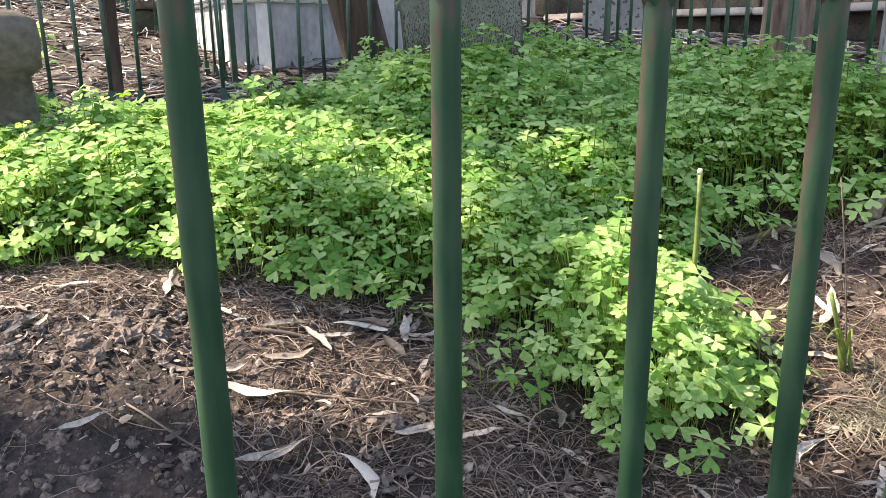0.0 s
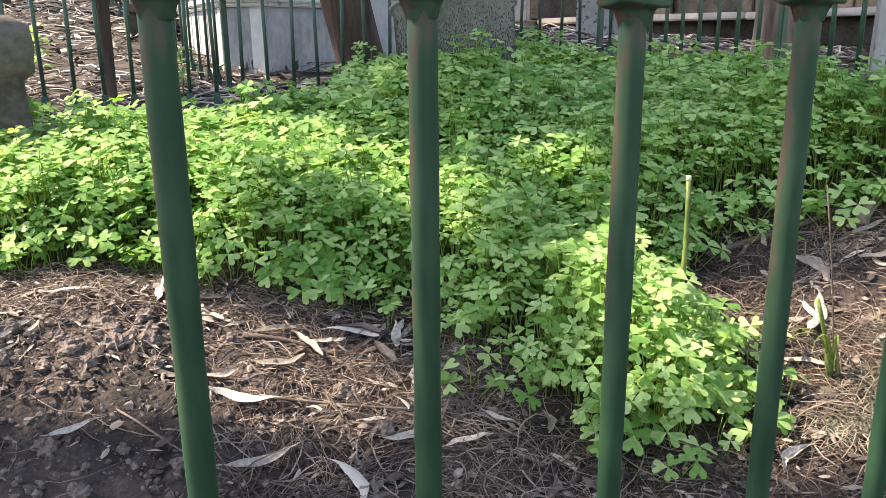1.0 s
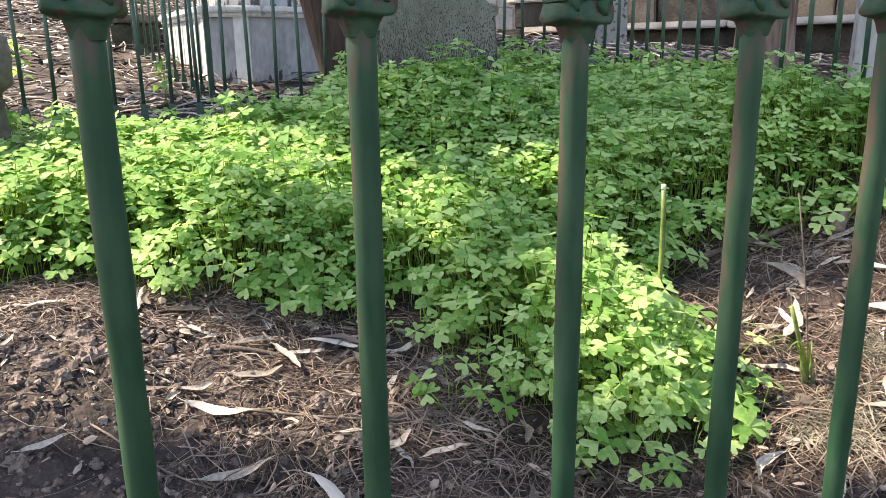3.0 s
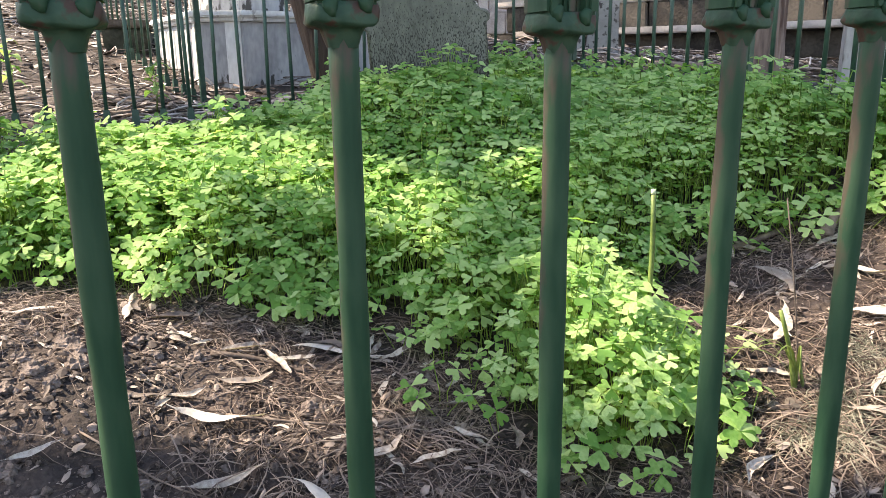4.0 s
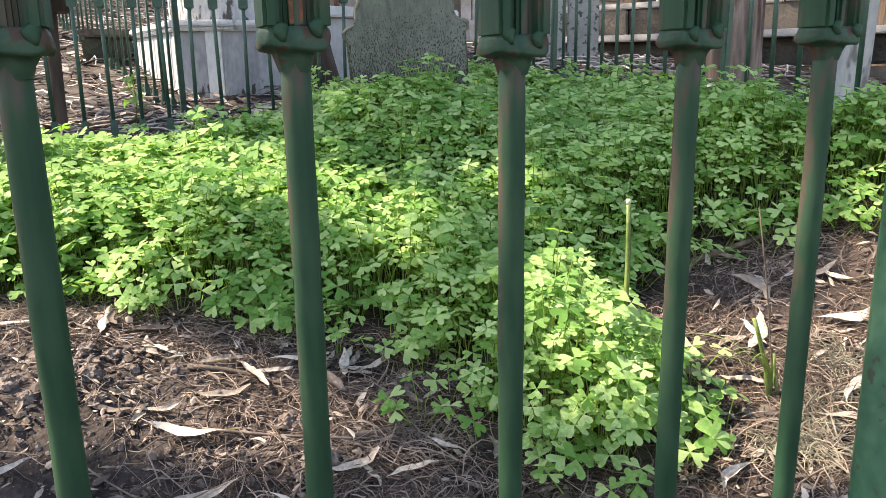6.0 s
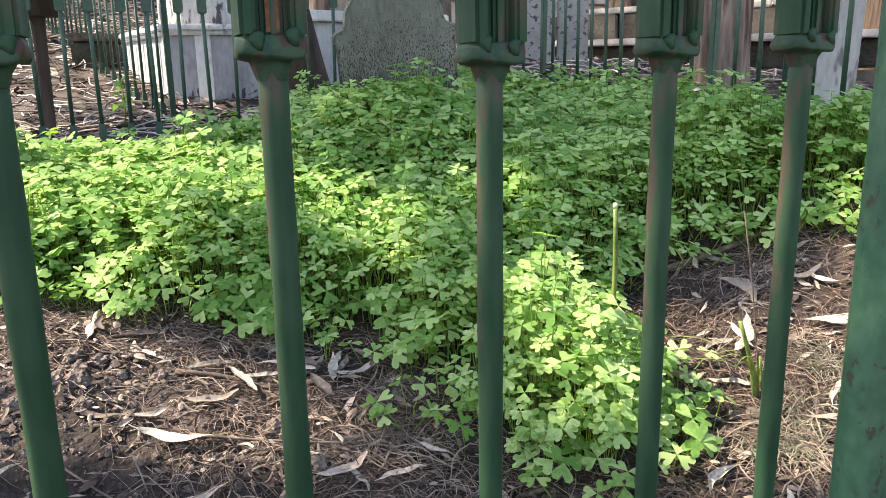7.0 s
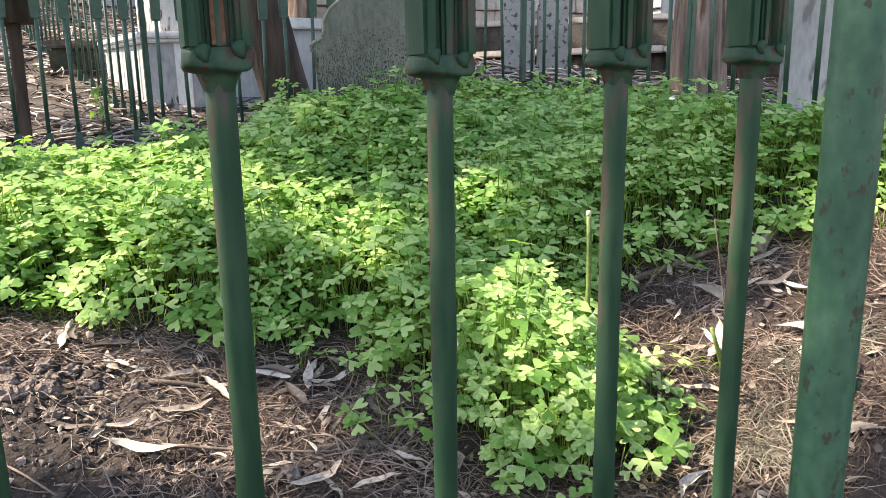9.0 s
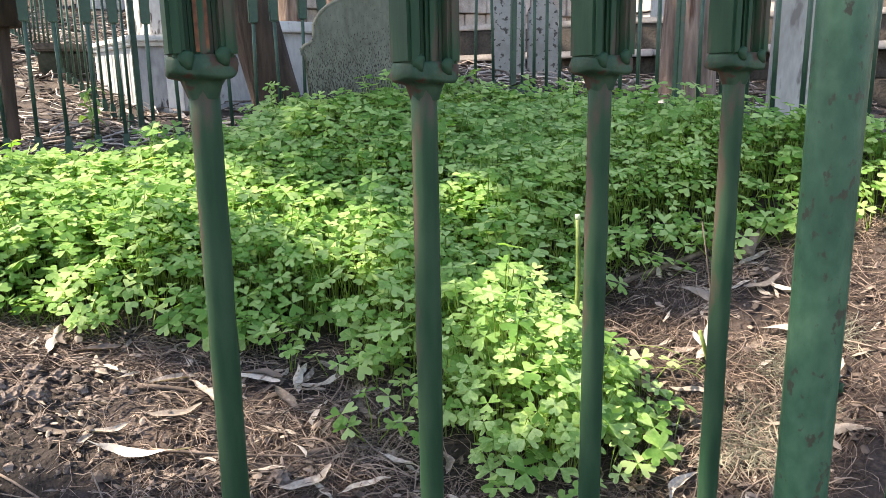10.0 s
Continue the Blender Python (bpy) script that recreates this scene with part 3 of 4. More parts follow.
def edge_distance(x, y):
    """How far inside the bed a place lies; negative outside."""
    best, inside, n = 9.0, False, len(EDGE)
    for i in range(n):
        (ax, ay), (bx, by) = EDGE[i], EDGE[(i + 1) % n]
        dx, dy = bx - ax, by - ay
        t = min(1, max(0, ((x - ax) * dx + (y - ay) * dy) / (dx * dx + dy * dy)))
        best = min(best, math.hypot(x - ax - t * dx, y - ay - t * dy))
        if (ay > y) != (by > y) and x < (bx - ax) * (y - ay) / (by - ay) + ax:
            inside = not inside
    return best if inside else -best


def leaflet(turn, fold, droop):
    """One heart-shaped leaflet, folded a little along its midrib."""
    c, s = math.cos(turn), math.sin(turn)
    rows = ((0.0, 0.0), (0.20, 0.13), (0.42, 0.31), (0.66, 0.50), (0.88, 0.55), (1.04, 0.43), (1.04, 0.20))
    mid = (0.0, 0.22, 0.42, 0.56, 0.66, 0.72, 0.74)
    verts = []
    for (u, wd), m in zip(rows, mid):
        for side in (1, 0, -1):
            uu, ww = (u, wd * side) if side else (m, 0.0)
            z = fold * abs(ww) - droop * uu * uu
            verts.append((c * uu - s * ww, s * uu + c * ww, z))
    faces = []
    for i in range(6):
        a, b = i * 3, i * 3 + 3
        if i == 0:
            faces += [(a + 1, b, b + 1), (a + 1, b + 1, b + 2)]
        else:
            faces += [(a, b, b + 1, a + 1), (a + 1, b + 1, b + 2, a + 2)]
    return verts, faces


def clover_leaf(rng):
    verts, faces = [], []
    for k in range(3):
        v, f = leaflet(math.tau * k / 3 + rng.uniform(-0.12, 0.12), rng.uniform(0.03, 0.28), rng.uniform(0.0, 0.22))
        f = [tuple(i + len(verts) for i in q) for q in f]
        size = rng.uniform(0.9, 1.08)
        verts += [(a * size, b * size, z * size) for a, b, z in v]
        faces += f
    return verts, faces


leaf_rng = random.Random(4)
LEAVES = [clover_leaf(leaf_rng) for _ in range(14)]
NEAR_LEAVES = []
for v, f in LEAVES:
    pile = Pile()
    pile.add(v, f)
    NEAR_LEAVES.append(pile.mesh("clover_leaf", CLOVER_NEAR, True))


def leaf_pose(rng, tip, size, lean):
    d = Vector((lean.x - 0.06 + rng.gauss(0, 0.20), lean.y - 0.25 + rng.gauss(0, 0.21), 1)).normalized()
    return Matrix.Translation(tip) @ d.to_track_quat("Z", "Y").to_matrix().to_4x4() @ Matrix.Rotation(rng.uniform(0, math.tau), 4, "Z") @ Matrix.Scale(size, 4)


def bed_height(x, y, inside):
    h = (0.07 + 0.15 * max(ease(0.0, 0.22, inside), ease(1.8, 2.1, y))) * (1 - 0.2 * ease(1.2, 2.0, y) * ease(0.6, 1.2, x))
    if 0.5 < x < 0.95 and y < 1.0:
        h = max(h * (1 - 0.4 * ease(0.76, 0.90, x)), 0.08 + 0.17 * ease(0.0, 0.15, inside) * ease(0.5, 0.72, y) * (1 - 0.7 * ease(0.74, 0.88, x)))
    return h * (1 + 0.22 * noise.noise(Vector((x * 3.2, y * 3.2, 7)))) * (1 + 0.10 * noise.noise(Vector((x * 9, y * 9, 3))))


rng = random.Random(11)
leaves, stalks = Pile(), Pile()
near_count = 0
plants = []
for _ in range(9600):
    x, y = rng.uniform(-1.25, 1.86), rng.uniform(0.5, 2.85)
    inside = edge_distance(x, y) + 0.05 * noise.noise(Vector((x * 9, y * 9, 1)))
    if inside < -0.06 or (inside < 0.0 and rng.random() > 0.16) or (0.66 < x < 1.22 and 2.30 < y < 2.52):
        continue
    if 0.45 < x < 1.0 and y < 1.0 and rng.random() < 0.30:
        continue
    if inside < 0.16 and y > 0.95 and rng.random() < 0.34:
        continue
    plants.append((x, y, inside))
for x, y, inside in plants:
    h = bed_height(x, y, inside) * (1.3 if rng.random() < 0.04 else rng.uniform(0.78, 1.06))
    z0 = ground_z(x, y)
    near = 0.5 < x < 0.98 and y < 0.86 and near_count < 60
    count = rng.choice((2, 3, 3)) if not near else rng.randint(5, 7)
    holder = None
    if near:
        near_count += 1
        holder = thing("clover_plant", "fresh green three-leaved clover plant in litter", "clover", "clover plants", at=(x, y, z0))
    for _ in range(count):
        reach = 0.03 + 0.03 * rng.random()
        a = rng.uniform(0, math.tau)
        k = 1 - (0.72 * rng.random() if 0.45 < x < 0.98 and y < 0.95 else (0.5 if inside < 0.16 else 0.6) * rng.random() ** (2.6 if inside < 0.16 else 1.9))
        tip = Vector((x + reach * math.cos(a), y + reach * math.sin(a), z0 + max(0.035, h * k)))
        lean = Vector((math.cos(a), math.sin(a), 0)) * (0.14 if inside > 0.1 else 0.4)
        size = rng.uniform(0.024, 0.041) * (0.70 if near else 0.80 + 0.14 * ease(1.4, 2.1, y))
        m = leaf_pose(rng, tip, size, lean)
        kind = rng.randrange(len(LEAVES))
        base = Vector((x + 0.01 * math.cos(a), y + 0.01 * math.sin(a), z0 - 0.004))
        bend = base.lerp(tip, 0.55) + Vector((0.012 * math.cos(a), 0.012 * math.sin(a), 0.012)) * -1
        if near:
            inv = Matrix.Translation((-x, -y, -z0))
            leaf = part("leaf", NEAR_LEAVES[kind], holder, at=inv @ m)
            pile = Pile()
            pile.add(*tube([base, bend, tip], 0.0009, 4, False))
            st = part("stalk", pile.mesh("stalk", STALK, True), leaf)
            st.matrix_basis = m.inverted()
        else:
            v, f = LEAVES[kind]
            leaves.add([m @ Vector(p) for p in v], f)
            stalks.add(*tube([base, bend, tip], 0.0013, 3, False))
tall = thing("clover_plant", "tall fresh clover plant rising over the bed", "clover", "clover plants", at=(1.49, 1.2, ground_z(1.49, 1.2)))
for k, (dx, dy, dz) in enumerate(((-0.012, 0.0, 0.325), (0.035, -0.01, 0.285), (-0.05, 0.02, 0.25), (0.02, -0.04, 0.22))):
    m = leaf_pose(rng, Vector((dx, dy, dz)), 0.030, Vector((dx * 4, -0.25, 0)))
    leaf = part("leaf", NEAR_LEAVES[k], tall, at=m)
    pile = Pile()
    pile.add(*tube([(dx * 0.2, dy * 0.2, 0), (dx * 0.5, dy * 0.5, dz * 0.55), (dx, dy, dz)], 0.0011, 4, False))
    part("stalk", pile.mesh("stalk", STALK, True), leaf, at=m.inverted())
bed = tagged(thing("clover_bed", "", ""), "dense bed of fresh green three-leaved clover on bare soil", "clover", kind="stuff")
tagged(part("leaves", leaves.mesh("leaves", CLOVER, True), bed), kind="stuff")
tagged(part("stalks", stalks.mesh("stalks", STALK, True), bed, "thin pale green stalks"), kind="stuff")


# ---- stems ----
def stem(label, base, tip, r, bend=0.02, cut=True, mat=STEM):
    ob = thing("plant_stem", label, "plant stem", "plant stems", at=base)
    d = Vector(tip) - Vector(base)
    pile = Pile()
    pile.add(*tube([d * t + Vector((bend * math.sin(t * math.pi), 0, 0)) for t in (0, 0.2, 0.4, 0.6, 0.8, 1)], [r * 1.25, r * 1.15, r, r, r * 0.95, r * 0.9], 8))
    part("stem", pile.mesh("stem", mat, True), ob)
    if cut:
        pile = Pile()
        pile.add(*tube([d * 0.975, d * 1.004], [r * 0.98, r * 0.92], 8))
        part("cut_end", pile.mesh("cut_end", CUT, True), ob, "pale cut end")
    return ob


stem("cut green stem rising out of the clover", (0.80, 0.80, 0.09), (0.806, 0.798, 0.432), 0.0052, 0.008)
stem("bent green stem growing from bare soil", (0.986, 0.580, 0.063), (0.932, 0.580, 0.234), 0.0042, 0.006, False)
stem("thin upright dry stalk standing in litter", (0.997, 0.583, 0.066), (0.925, 0.583, 0.441), 0.0013, 0.006, False, TWIG)
stem("thin green stem growing from bare soil", (1.005, 0.575, 0.065), (1.0, 0.59, 0.15), 0.003, -0.004, False)


def arching_blades(base):
    """A few long narrow blades that bend over from one root."""
    ob = thing("wild_grass", "sparse wild grass with long bent green blades", "grass", at=base)
    r = random.Random(6)
    for k in range(6):
        a, ln, up = 2.5 + 0.28 * k, r.uniform(0.10, 0.20), r.uniform(0.10, 0.17)
        verts, faces = [], []
        for i in range(8):
            t = i / 7
            wd = 0.003 * (1 - t) ** 0.6 + 0.0003
            p = Vector((math.cos(a) * ln * t ** 1.5, math.sin(a) * ln * t ** 1.5, up * (1.9 * t - 1.15 * t * t)))
            s = Vector((-math.sin(a), math.cos(a), 0)) * wd
            verts += [p - s, p + Vector((0, 0, wd * 0.5)), p + s]
            if i:
                q = i * 3
                faces += [(q - 3, q, q + 1, q - 2), (q - 2, q + 1, q + 2, q - 1)]
        pile = Pile()
        pile.add(verts, faces)
        part("blade", pile.mesh("blade", STEM, True), ob)
    return ob


arching_blades((0.986, 0.580, ground_z(0.986, 0.580) - 0.003))


def weed(at, h, label):
    """A small weed with broad oval leaves."""
    ob = thing("weed", label, "weed", "weeds", at=at)
    r = random.Random(int(h * 977))
    pile = Pile()
    pile.add(*tube([(0, 0, -0.02), (0.01, 0, h * 0.5), (0.0, 0.01, h)], [0.004, 0.003, 0.002], 5))
    part("stem", pile.mesh("stem", STEM, True), ob)
    for k in range(9):
        a, z, ln = k * 2.4, h * (0.3 + 0.08 * k), r.uniform(0.05, 0.09)
        verts, faces = [], []
        for i in range(6):
            t = i / 5
            wd = 0.35 * ln * math.sin(math.pi * min(1, t * 0.95 + 0.05))
            p = Vector((math.cos(a) * ln * t, math.sin(a) * ln * t, z + 0.03 * math.sin(t * 3) - 0.02 * t))
            s = Vector((-math.sin(a), math.cos(a), 0.2)) * wd
            verts += [p - s, p, p + s]
            if i:
                q = i * 3
                faces += [(q - 3, q, q + 1, q - 2), (q - 2, q + 1, q + 2, q - 1)]
        pile = Pile()
        pile.add(verts, faces)
        part("leaf", pile.mesh("weed_leaf", CLOVER_NEAR, True), ob)
    return ob


for x, y, h in ((-0.68, 3.74, 0.30), (-0.05, 3.35, 0.22), (-0.95, 3.4, 0.26)):
    weed((x, y, ground_z(x, y)), h, "small bright green weed among dry litter")


# ---- litter on the ground ----
def sickle_leaf(seed, mat):
    """A long dry leaf: kinked along its midrib, with curled edges and a thin stalk."""
    r = random.Random(seed)
    n, bend, roll, cup = 14, r.uniform(-0.9, 0.9), r.uniform(-2.2, 2.2), r.uniform(-0.5, 0.9)
    broad, blunt = r.uniform(0.055, 0.095), r.uniform(0.45, 0.8)
    kink, rise = r.uniform(0.3, 0.7), r.uniform(0.02, 0.22)
    verts, faces = [], []
    for i in range(n):
        t = i / (n - 1)
        body = max(0.0, (t - 0.10) / 0.90)
        wd = broad * math.sin(math.pi * min(1, body * 0.96 + 0.02)) ** blunt + 0.004 if t > 0.1 else 0.006
        wave = 0.016 * math.sin(t * 13 + seed)
        u, v = t - 0.5, bend * (t - 0.5) ** 2 + wave
        lift = 0.045 + rise * abs(t - kink) ** 1.4 + 0.012 * math.sin(t * 9 + 2 * seed)
        tw = roll * (t - 0.5)
        for s in (-1, -0.5, 0, 0.5, 1):
            edge = wd * (1 + 0.12 * math.sin(t * 23 + 5 * s + seed)) if abs(s) == 1 else wd
            verts.append((u, v + s * edge * math.cos(tw), lift + s * edge * math.sin(tw) + cup * wd * s * s))
    for i in range(n - 1):
        a, b = i * 5, i * 5 + 5
        faces += [(a + k, b + k, b + k + 1, a + k + 1) for k in range(4)]
    pile = Pile()
    pile.add(verts, faces)
    return pile.mesh("dry_leaf", mat, True)


DRY = [sickle_leaf(s, DRY_LEAF) for s in range(18)]
PALE = [sickle_leaf(40 + s, PALE_LEAF) for s in range(14)]


def ground_tilt(x, y):
    e = 0.03
    return Vector((ground_z(x - e, y) - ground_z(x + e, y), ground_z(x, y - e) - ground_z(x, y + e), 2 * e)).normalized()


def dry_leaf(x, y, turn, length, kind, lift=0.004, pale=False):
    ob = new("dry_leaf", PALE[kind % len(PALE)] if pale else DRY[kind % len(DRY)])
    q = ground_tilt(x, y).to_track_quat("Z", "Y").to_matrix().to_4x4()
    ob.matrix_basis = Matrix.Translation((x, y, ground_at(x, y) + lift)) @ q @ Matrix.Rotation(radians(turn), 4, "Z") @ Matrix.Scale(length, 4)
    return tagged(ob, "large pale fallen leaf curled on the litter" if pale else "long dry greyish-tan fallen leaf curled on the soil", "fallen leaf", "fallen leaves")


# the leaf at (-0.04, 0.90) stands in for a strip of bark
FALLEN = [(-0.18, 1.36, 35, 0.15), (-0.09, 1.22, 68, 0.10), (-0.04, 0.90, -34, 0.155), (0.20, 1.13, -30, 0.12), (0.10, 1.08, -85, 0.11), (0.29, 1.08, 64, 0.11),
          (0.22, 0.75, 9, 0.10), (0.31, 0.72, 4, 0.09), (0.39, 0.75, -49, 0.08), (1.21, 0.85, -26, 0.13), (1.24, 0.98, -11, 0.10), (1.10, 0.72, -77, 0.12),
          (0.80, 0.47, -118, 0.10), (1.24, 0.63, 30, 0.14), (1.05, 0.43, 17, 0.16), (1.33, 0.73, -10, 0.07), (-0.03, 0.74, 8, 0.14), (0.10, 0.67, -75, 0.12),
          (-0.45, 1.16, 41, 0.09), (-0.38, 1.37, -56, 0.09), (0.03, 1.02, -20, 0.10), (1.36, 0.86, 60, 0.10), (-0.32, 0.86, 5, 0.09), (0.914, 0.718, -1, 0.10), (1.09, 0.732, -40, 0.09), (1.316, 0.771, -127, 0.09), (1.325, 0.726, -5, 0.08), (1.193, 0.993, -60, 0.06),
          (1.10, 0.853, -90, 0.05), (0.233, 1.115, -37, 0.08), (0.293, 1.08, 68, 0.10), (1.12, 0.50, 70, 0.13), (1.17, 0.47, 100, 0.12), (0.98, 0.64, 10, 0.09)]
for i, (x, y, turn, length) in enumerate(FALLEN):
    dry_leaf(x, y, turn, length * 1.12, i, 0.012, True)
rng = random.Random(21)
placed = 0
while placed < 230:
    x, y = rng.uniform(-0.7, 1.8), rng.uniform(0.35, 1.6)
    if edge_distance(x, y) > -0.01 or (x < 0 and y < 1.0 and rng.random() < 0.85):
        continue
    dry_leaf(x, y, rng.uniform(0, 360), rng.uniform(0.022, 0.085), rng.randrange(18), 0.004)
    placed += 1

# longer leaves gathered along the foot of the clover
heap = random.Random(77)
placed = 0
while placed < 34:
    x, y = heap.uniform(-0.35, 0.75), heap.uniform(0.7, 1.4)
    if not -0.22 < edge_distance(x, y) < -0.02:
        continue
    dry_leaf(x, y, heap.gauss(-15, 35), heap.uniform(0.05, 0.12), heap.randrange(18), heap.uniform(0.004, 0.014))
    placed += 1


def strand(pile, rng, x, y, length, r, lift, sides=3, height=ground_at):
    a = rng.uniform(0, math.tau)
    curl = rng.uniform(-1.4, 1.4)
    pts = []
    for i in range(5):
        t = i / 4
        aa = a + curl * t
        px, py = x + length * t * math.cos(aa), y + length * t * math.sin(aa)
        pts.append((px, py, height(px, py) + lift * (0.3 + math.sin(math.pi * t)) * rng.uniform(0.6, 1.2) + r))
    pile.add(*tube(pts, [r, r, r, r, r * 0.6], sides, False))


needles = Pile()
count = 0
while count < 11500:
    x, y = rng.uniform(-0.85, 2.0), rng.uniform(0.3, 1.7)
    if edge_distance(x, y) > 0.06:
        continue
    zone = ease(-0.22, 0.28, x - 0.25 * (y - 0.9)) if y < 1.25 else 0.8
    if rng.random() > 0.10 + 0.90 * zone or noise.noise(Vector((x * 6, y * 6, 9))) < -0.28:
        continue
    heaped = max(0.0, noise.noise(Vector((x * 7, y * 7, 5))))
    strand(needles, rng, x, y, rng.uniform(0.03, 0.15), 0.00045 + 0.0012 * rng.random() ** 2.5, rng.uniform(0.0, 0.012 + 0.03 * heaped))
    count += 1
tagged(new("needle_litter", needles.mesh("needle_litter", STRAW, True)), "thin dry reddish-tan needles matted over the soil", "litter", kind="stuff")

flakes = Pile()
count = 0
while count < 5200:
    x, y = rng.uniform(-0.85, 1.9), rng.uniform(0.32, 1.65)
    if edge_distance(x, y) > 0.03 or (x < 0.0 and y < 1.0 and rng.random() < 0.75):
        continue
    a, ln = rng.uniform(0, math.tau), 0.006 + 0.026 * rng.random() ** 2.5
    wd = ln * rng.uniform(0.12, 0.38)
    d, s = Vector((math.cos(a), math.sin(a), rng.uniform(-0.5, 0.5))), Vector((-math.sin(a), math.cos(a), rng.uniform(-0.5, 0.5)))
    p = Vector((x, y, ground_at(x, y) + 0.002 + 0.25 * ln))
    ring = [p + d * (ln * 0.5 * math.cos(t) * rng.uniform(0.7, 1.2)) + s * (wd * math.sin(t) * rng.uniform(0.6, 1.2)) for t in (0.2, 1.2, 2.3, 3.3, 4.3, 5.4)]
    flakes.add(ring + [p + Vector((0, 0, wd * 0.4))], [(i, (i + 1) % 6, 6) for i in range(6)])
    count += 1
tagged(new("leaf_flakes", flakes.mesh("leaf_flakes", FLAKE, False)), "small broken bits of dry leaf and bark on the soil", "litter", kind="stuff")

crumbs = Pile()
bm = bmesh.new()
bmesh.ops.create_icosphere(bm, subdivisions=1, radius=1.0)
ball_v, ball_f = [v.co.copy() for v in bm.verts], [tuple(v.index for v in f.verts) for f in bm.faces]
bm.free()


def lump(pile, at, r, seed):
    k = Vector((seed * 3.7, seed * 1.3, seed))
    pile.add([Vector(at) + v * r * (1 + 1.3 * noise.noise(v * 1.9 + k)) for v in ball_v], ball_f)


count = 0
while count < 8500:
    x, y = rng.uniform(-0.85, 1.9), rng.uniform(0.35, 1.5)
    if edge_distance(x, y) > 0.0 or (x > 0.15 and rng.random() < 0.85):
        continue
    r = 0.0013 + 0.0075 * rng.random() ** 4.5
    lump(crumbs, (x, y, ground_at(x, y) + r * 0.3), r, count)
    count += 1
tagged(new("soil_crumbs", crumbs.mesh("soil_crumbs", CLOD, False)), "small dark crumbs of dug soil", "soil", kind="stuff")
for i in range(84):
    x, y = rng.gauss(-0.28, 0.16), rng.gauss(1.17, 0.07)
    if i > 62:
        x, y = rng.uniform(-0.6, 0.25), rng.uniform(0.6, 1.0)
    pile = Pile()
    bm = bmesh.new()
    bmesh.ops.create_icosphere(bm, subdivisions=3, radius=1.0)
    r = 0.006 + 0.017 * rng.random() ** 2.2
    k = Vector((i * 2.1, i, 3))
    for v in bm.verts:
        v.co = v.co * r * (1 + 0.55 * noise.noise(v.co * 1.4 + k) + 0.38 * noise.noise(v.co * 3.6 + k) + 0.16 * noise.noise(v.co * 9 + k))
        v.co.z *= 0.75
    me = bpy.data.meshes.new("clod")
    bm.to_mesh(me)
    bm.free()
    me.materials.append(CLOD)
    ob = new("clod", me)
    ob.location = (x, y, ground_at(x, y) + r * 0.35)
    tagged(ob, "rough lump of dry brown soil", "clod", "clods")


def pebble(x, y, r, seed):
    """A smooth grey stone, half sunk in the litter."""
    bm = bmesh.new()
    bmesh.ops.create_icosphere(bm, subdivisions=3, radius=1.0)
    k = Vector((seed * 2.3, 5, seed))
    for v in bm.verts:
        v.co = v.co * r * (1 + 0.22 * noise.noise(v.co * 1.2 + k) + 0.05 * noise.noise(v.co * 5 + k))
        v.co.z *= 0.6
        v.co.x *= 1.35
    me = bpy.data.meshes.new("pebble")
    bm.to_mesh(me)
    bm.free()
    me.materials.append(BROWN_STONE)
    me.polygons.foreach_set("use_smooth", [True] * len(me.polygons))
    ob = new("pebble", me)
    ob.matrix_basis = pose(x, y, ground_at(x, y) + r * 0.25, 0, 0, 40 * seed)
    return tagged(ob, "smooth grey pebble half sunk in dry litter", "pebble", "pebbles")


pebble(0.958, 0.554, 0.016, 1)
pebble(0.928, 0.574, 0.013, 2)
pebble(0.13, 0.66, 0.011, 3)


def twig(label, a, b, r, sag=0.01, group="twigs"):
    a, b = Vector((*a, ground_at(*a) + r)), Vector((*b, ground_at(*b) + r))
    side = Vector((-(b - a).y, (b - a).x, 0)).normalized()
    pts = []
    for i in range(9):
        t = i / 8
        p = a.lerp(b, t) + side * (sag * math.sin(t * 5 + r * 900))
        p.z = max(p.z, ground_at(p.x, p.y) + r * 0.7)
        pts.append(p)
    pile = Pile()
    pile.add(*tube(pts, [r * (1.1 - 0.5 * i / 8) for i in range(9)], 7))
    return tagged(new("twig", pile.mesh("twig", TWIG, True)), label, "twig", group)


twig("pale fallen branch lying at the foot of the clover", (1.08, 1.05), (1.44, 0.95), 0.009)
twig("short forked grey branch beside the clover", (1.37, 0.87), (1.51, 0.96), 0.015)
twig("long thin dry stalk across the soil", (-0.02, 0.92), (0.34, 0.80), 0.003, 0.006)
twig("short dark stick lying in the litter", (0.24, 0.84), (0.36, 0.82), 0.007, 0.003)
twig("dark broken stick under the leaves", (-0.02, 1.15), (0.16, 1.05), 0.006)
twig("long thin bent stalk over the dug soil", (-0.28, 0.92), (0.02, 0.66), 0.002, 0.02)
twig("long thin stalk lying over the litter", (0.10, 0.72), (0.46, 0.92), 0.002, 0.01)
for i in range(46):
    x, y = rng.uniform(-0.6, 1.7), rng.uniform(0.4, 1.5)
    if edge_distance(x, y) > -0.03:
        continue
    a, ln = rng.uniform(0, math.tau), rng.uniform(0.06, 0.22)
    twig("thin dry brown twig lying in the litter", (x, y), (x + ln * math.cos(a), y + ln * math.sin(a)), rng.uniform(0.001, 0.0028))


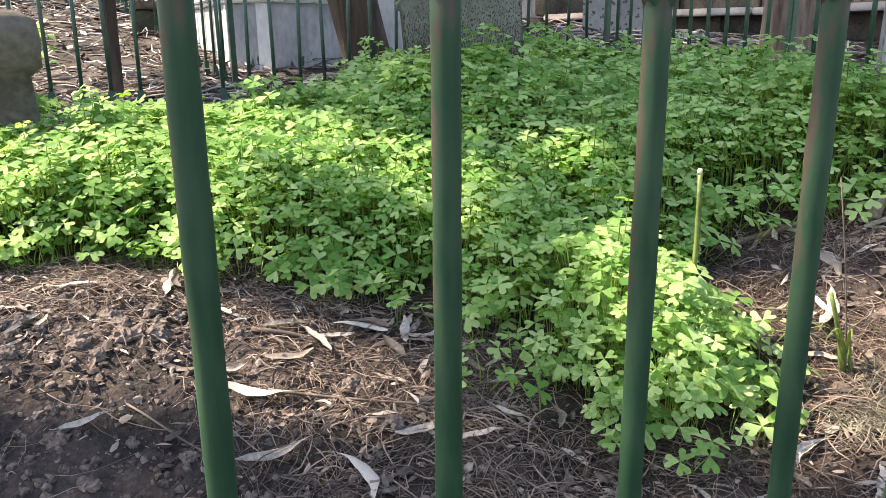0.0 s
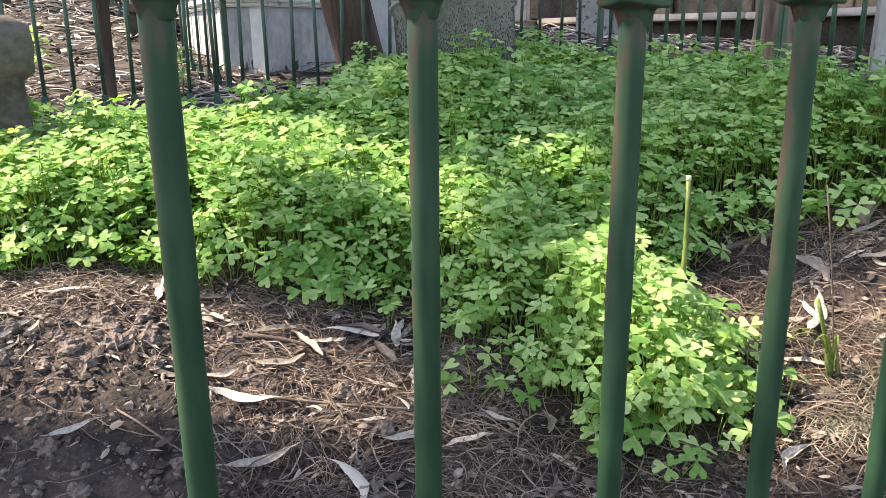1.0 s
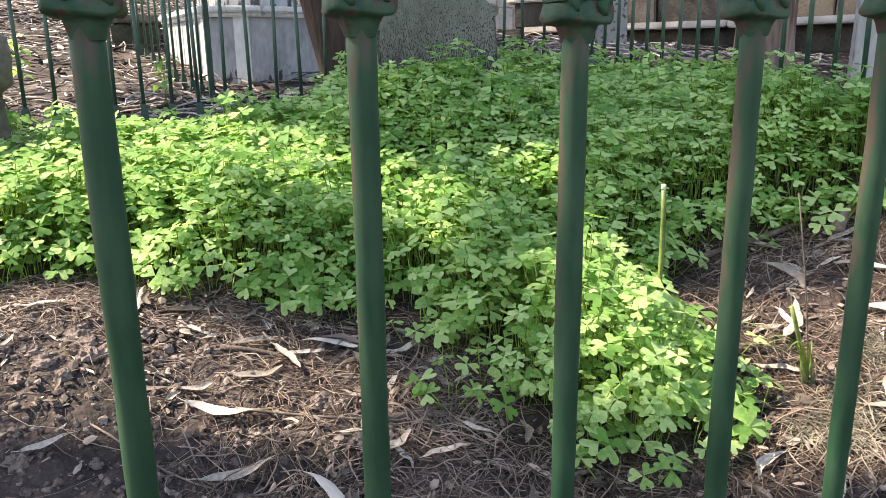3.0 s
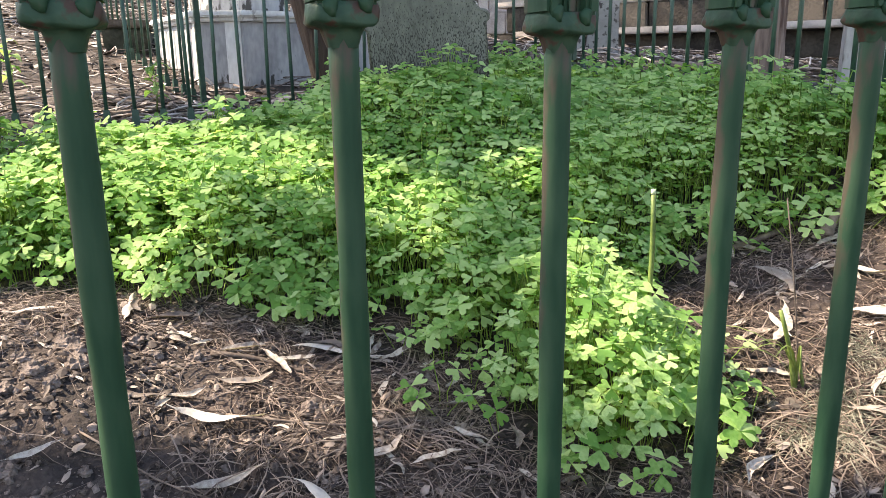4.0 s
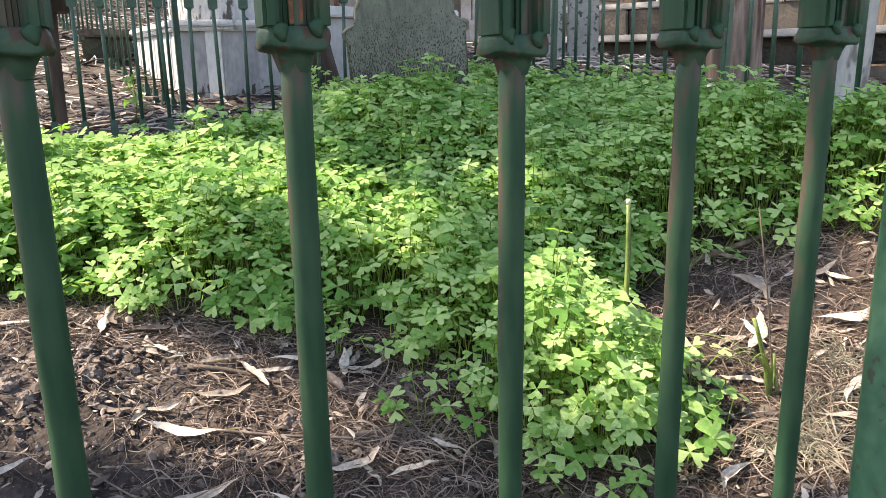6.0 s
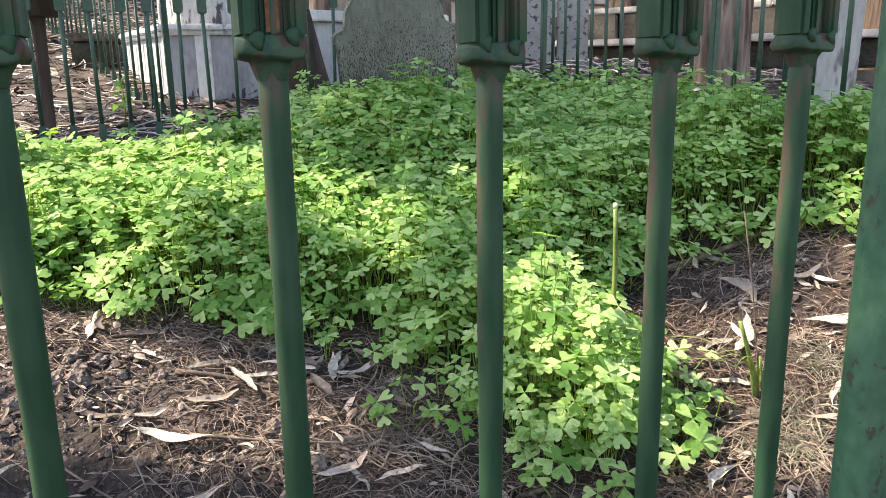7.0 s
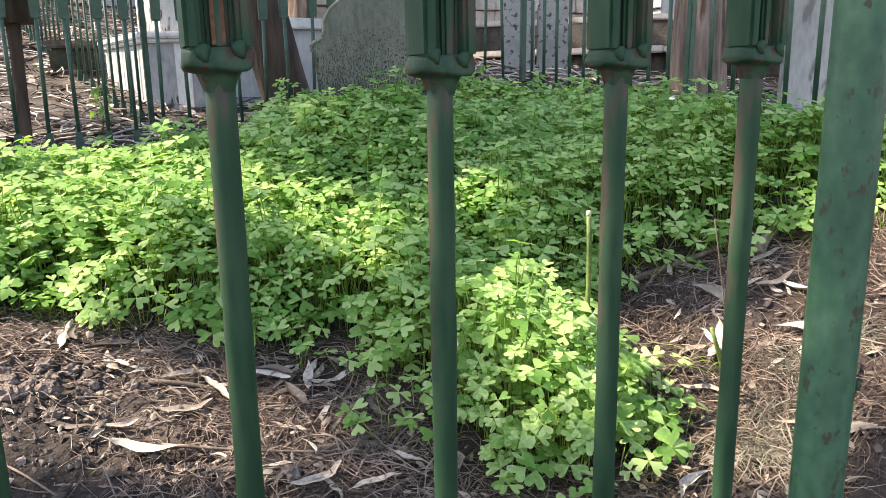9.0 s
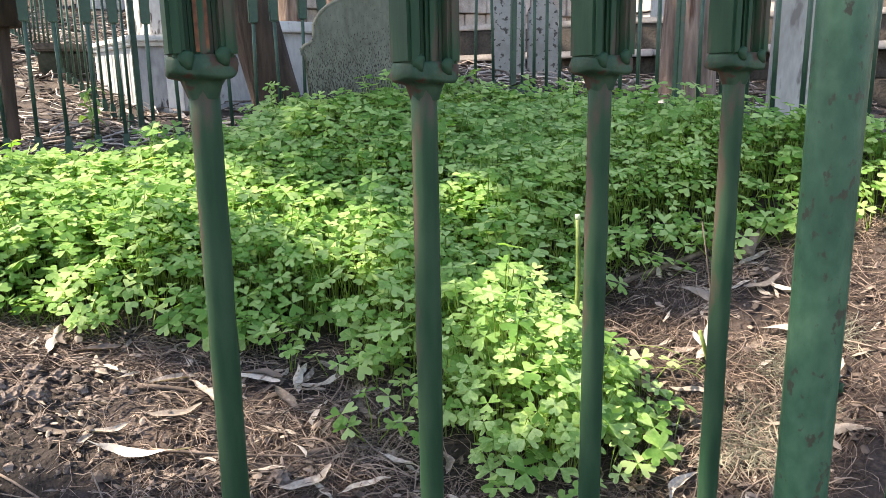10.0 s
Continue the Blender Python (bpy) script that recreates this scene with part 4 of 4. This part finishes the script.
def tuft(x, y, blades, size, label, mat):
    r = random.Random(int(x * 1000))
    pile = Pile()
    z0 = ground_at(x, y)
    for _ in range(blades):
        a, ln = r.uniform(0, math.tau), size * r.uniform(0.5, 1.2)
        up = r.uniform(0.15, 0.8)
        bx, by = r.gauss(0, size * 0.3), r.gauss(0, size * 0.3)
        pts = [(bx + ln * t * math.cos(a + 0.5 * t), by + ln * t * math.sin(a + 0.5 * t), ground_z(x + bx + ln * t * math.cos(a), y + by + ln * t * math.sin(a)) - z0 + up * ln * (t - 0.8 * t * t) + 0.006) for t in (0, 0.33, 0.66, 1)]
        pile.add(*tube(pts, [0.0011, 0.001, 0.0008, 0.0003], 3, False))
    ob = new("grass_tuft", pile.mesh("grass_tuft", mat, True))
    ob.location = (x, y, z0)
    return tagged(ob, label, "grass", "grass tufts")


for x, y, n, s in ((1.02, 0.50, 130, 0.07), (0.95, 0.44, 120, 0.06), (1.14, 0.56, 110, 0.06), (1.28, 0.55, 90, 0.06), (0.90, 0.48, 80, 0.05), (1.10, 0.44, 100, 0.05)):
    tuft(x, y, n, s, "dry greyish-green feathery tuft on the soil", GRASS)
for x, y, n, s in ((-0.16, 1.30, 120, 0.07), (0.02, 1.22, 120, 0.07), (-0.42, 1.46, 140, 0.07), (0.06, 1.0, 140, 0.06)):
    tuft(x, y, n, s, "bleached dry straw tuft at the edge of the clover", STRAW)

# ---- litter beyond the railing ----
sticks = Pile()
for _ in range(3600):
    x, y = rng.uniform(-2.6, 6.0), rng.uniform(2.4, 7.5)
    if edge_distance(x, y) > 0.0 or (y < 2.9 and x > 0.9):
        continue
    strand(sticks, rng, x, y, rng.uniform(0.1, 0.5), rng.uniform(0.0012, 0.0055), rng.uniform(0.0, 0.045), 4, ground_z)
for _ in range(7400):
    x, y = rng.uniform(-3.2, 6.0), rng.uniform(2.4, 9.5)
    if edge_distance(x, y) > 0.0:
        continue
    a, ln, wd = rng.uniform(0, math.tau), rng.uniform(0.05, 0.14), rng.uniform(0.010, 0.025)
    d, s = Vector((math.cos(a), math.sin(a), rng.uniform(-0.3, 0.3))), Vector((-math.sin(a), math.cos(a), rng.uniform(-0.4, 0.4)))
    p = Vector((x, y, ground_z(x, y) + rng.uniform(0.005, 0.04)))
    sticks.add([p - d * ln / 2, p + s * wd, p + d * ln / 2, p - s * wd], [(0, 1, 2, 3)])
tagged(new("branch_litter", sticks.mesh("branch_litter", LITTER, False)), "fallen sticks and pale dry leaves heaped on the ground", "litter", kind="stuff")
twig("long pale fallen branch beyond the railing", (-0.25, 3.25), (0.45, 3.6), 0.014, 0.02, "fallen branches")
twig("dark fallen branch beyond the side railing", (1.55, 3.4), (2.5, 3.15), 0.018, 0.03, "fallen branches")
twig("long dark fallen branch near the trunk", (2.4, 3.0), (4.0, 3.1), 0.02, 0.04, "fallen branches")
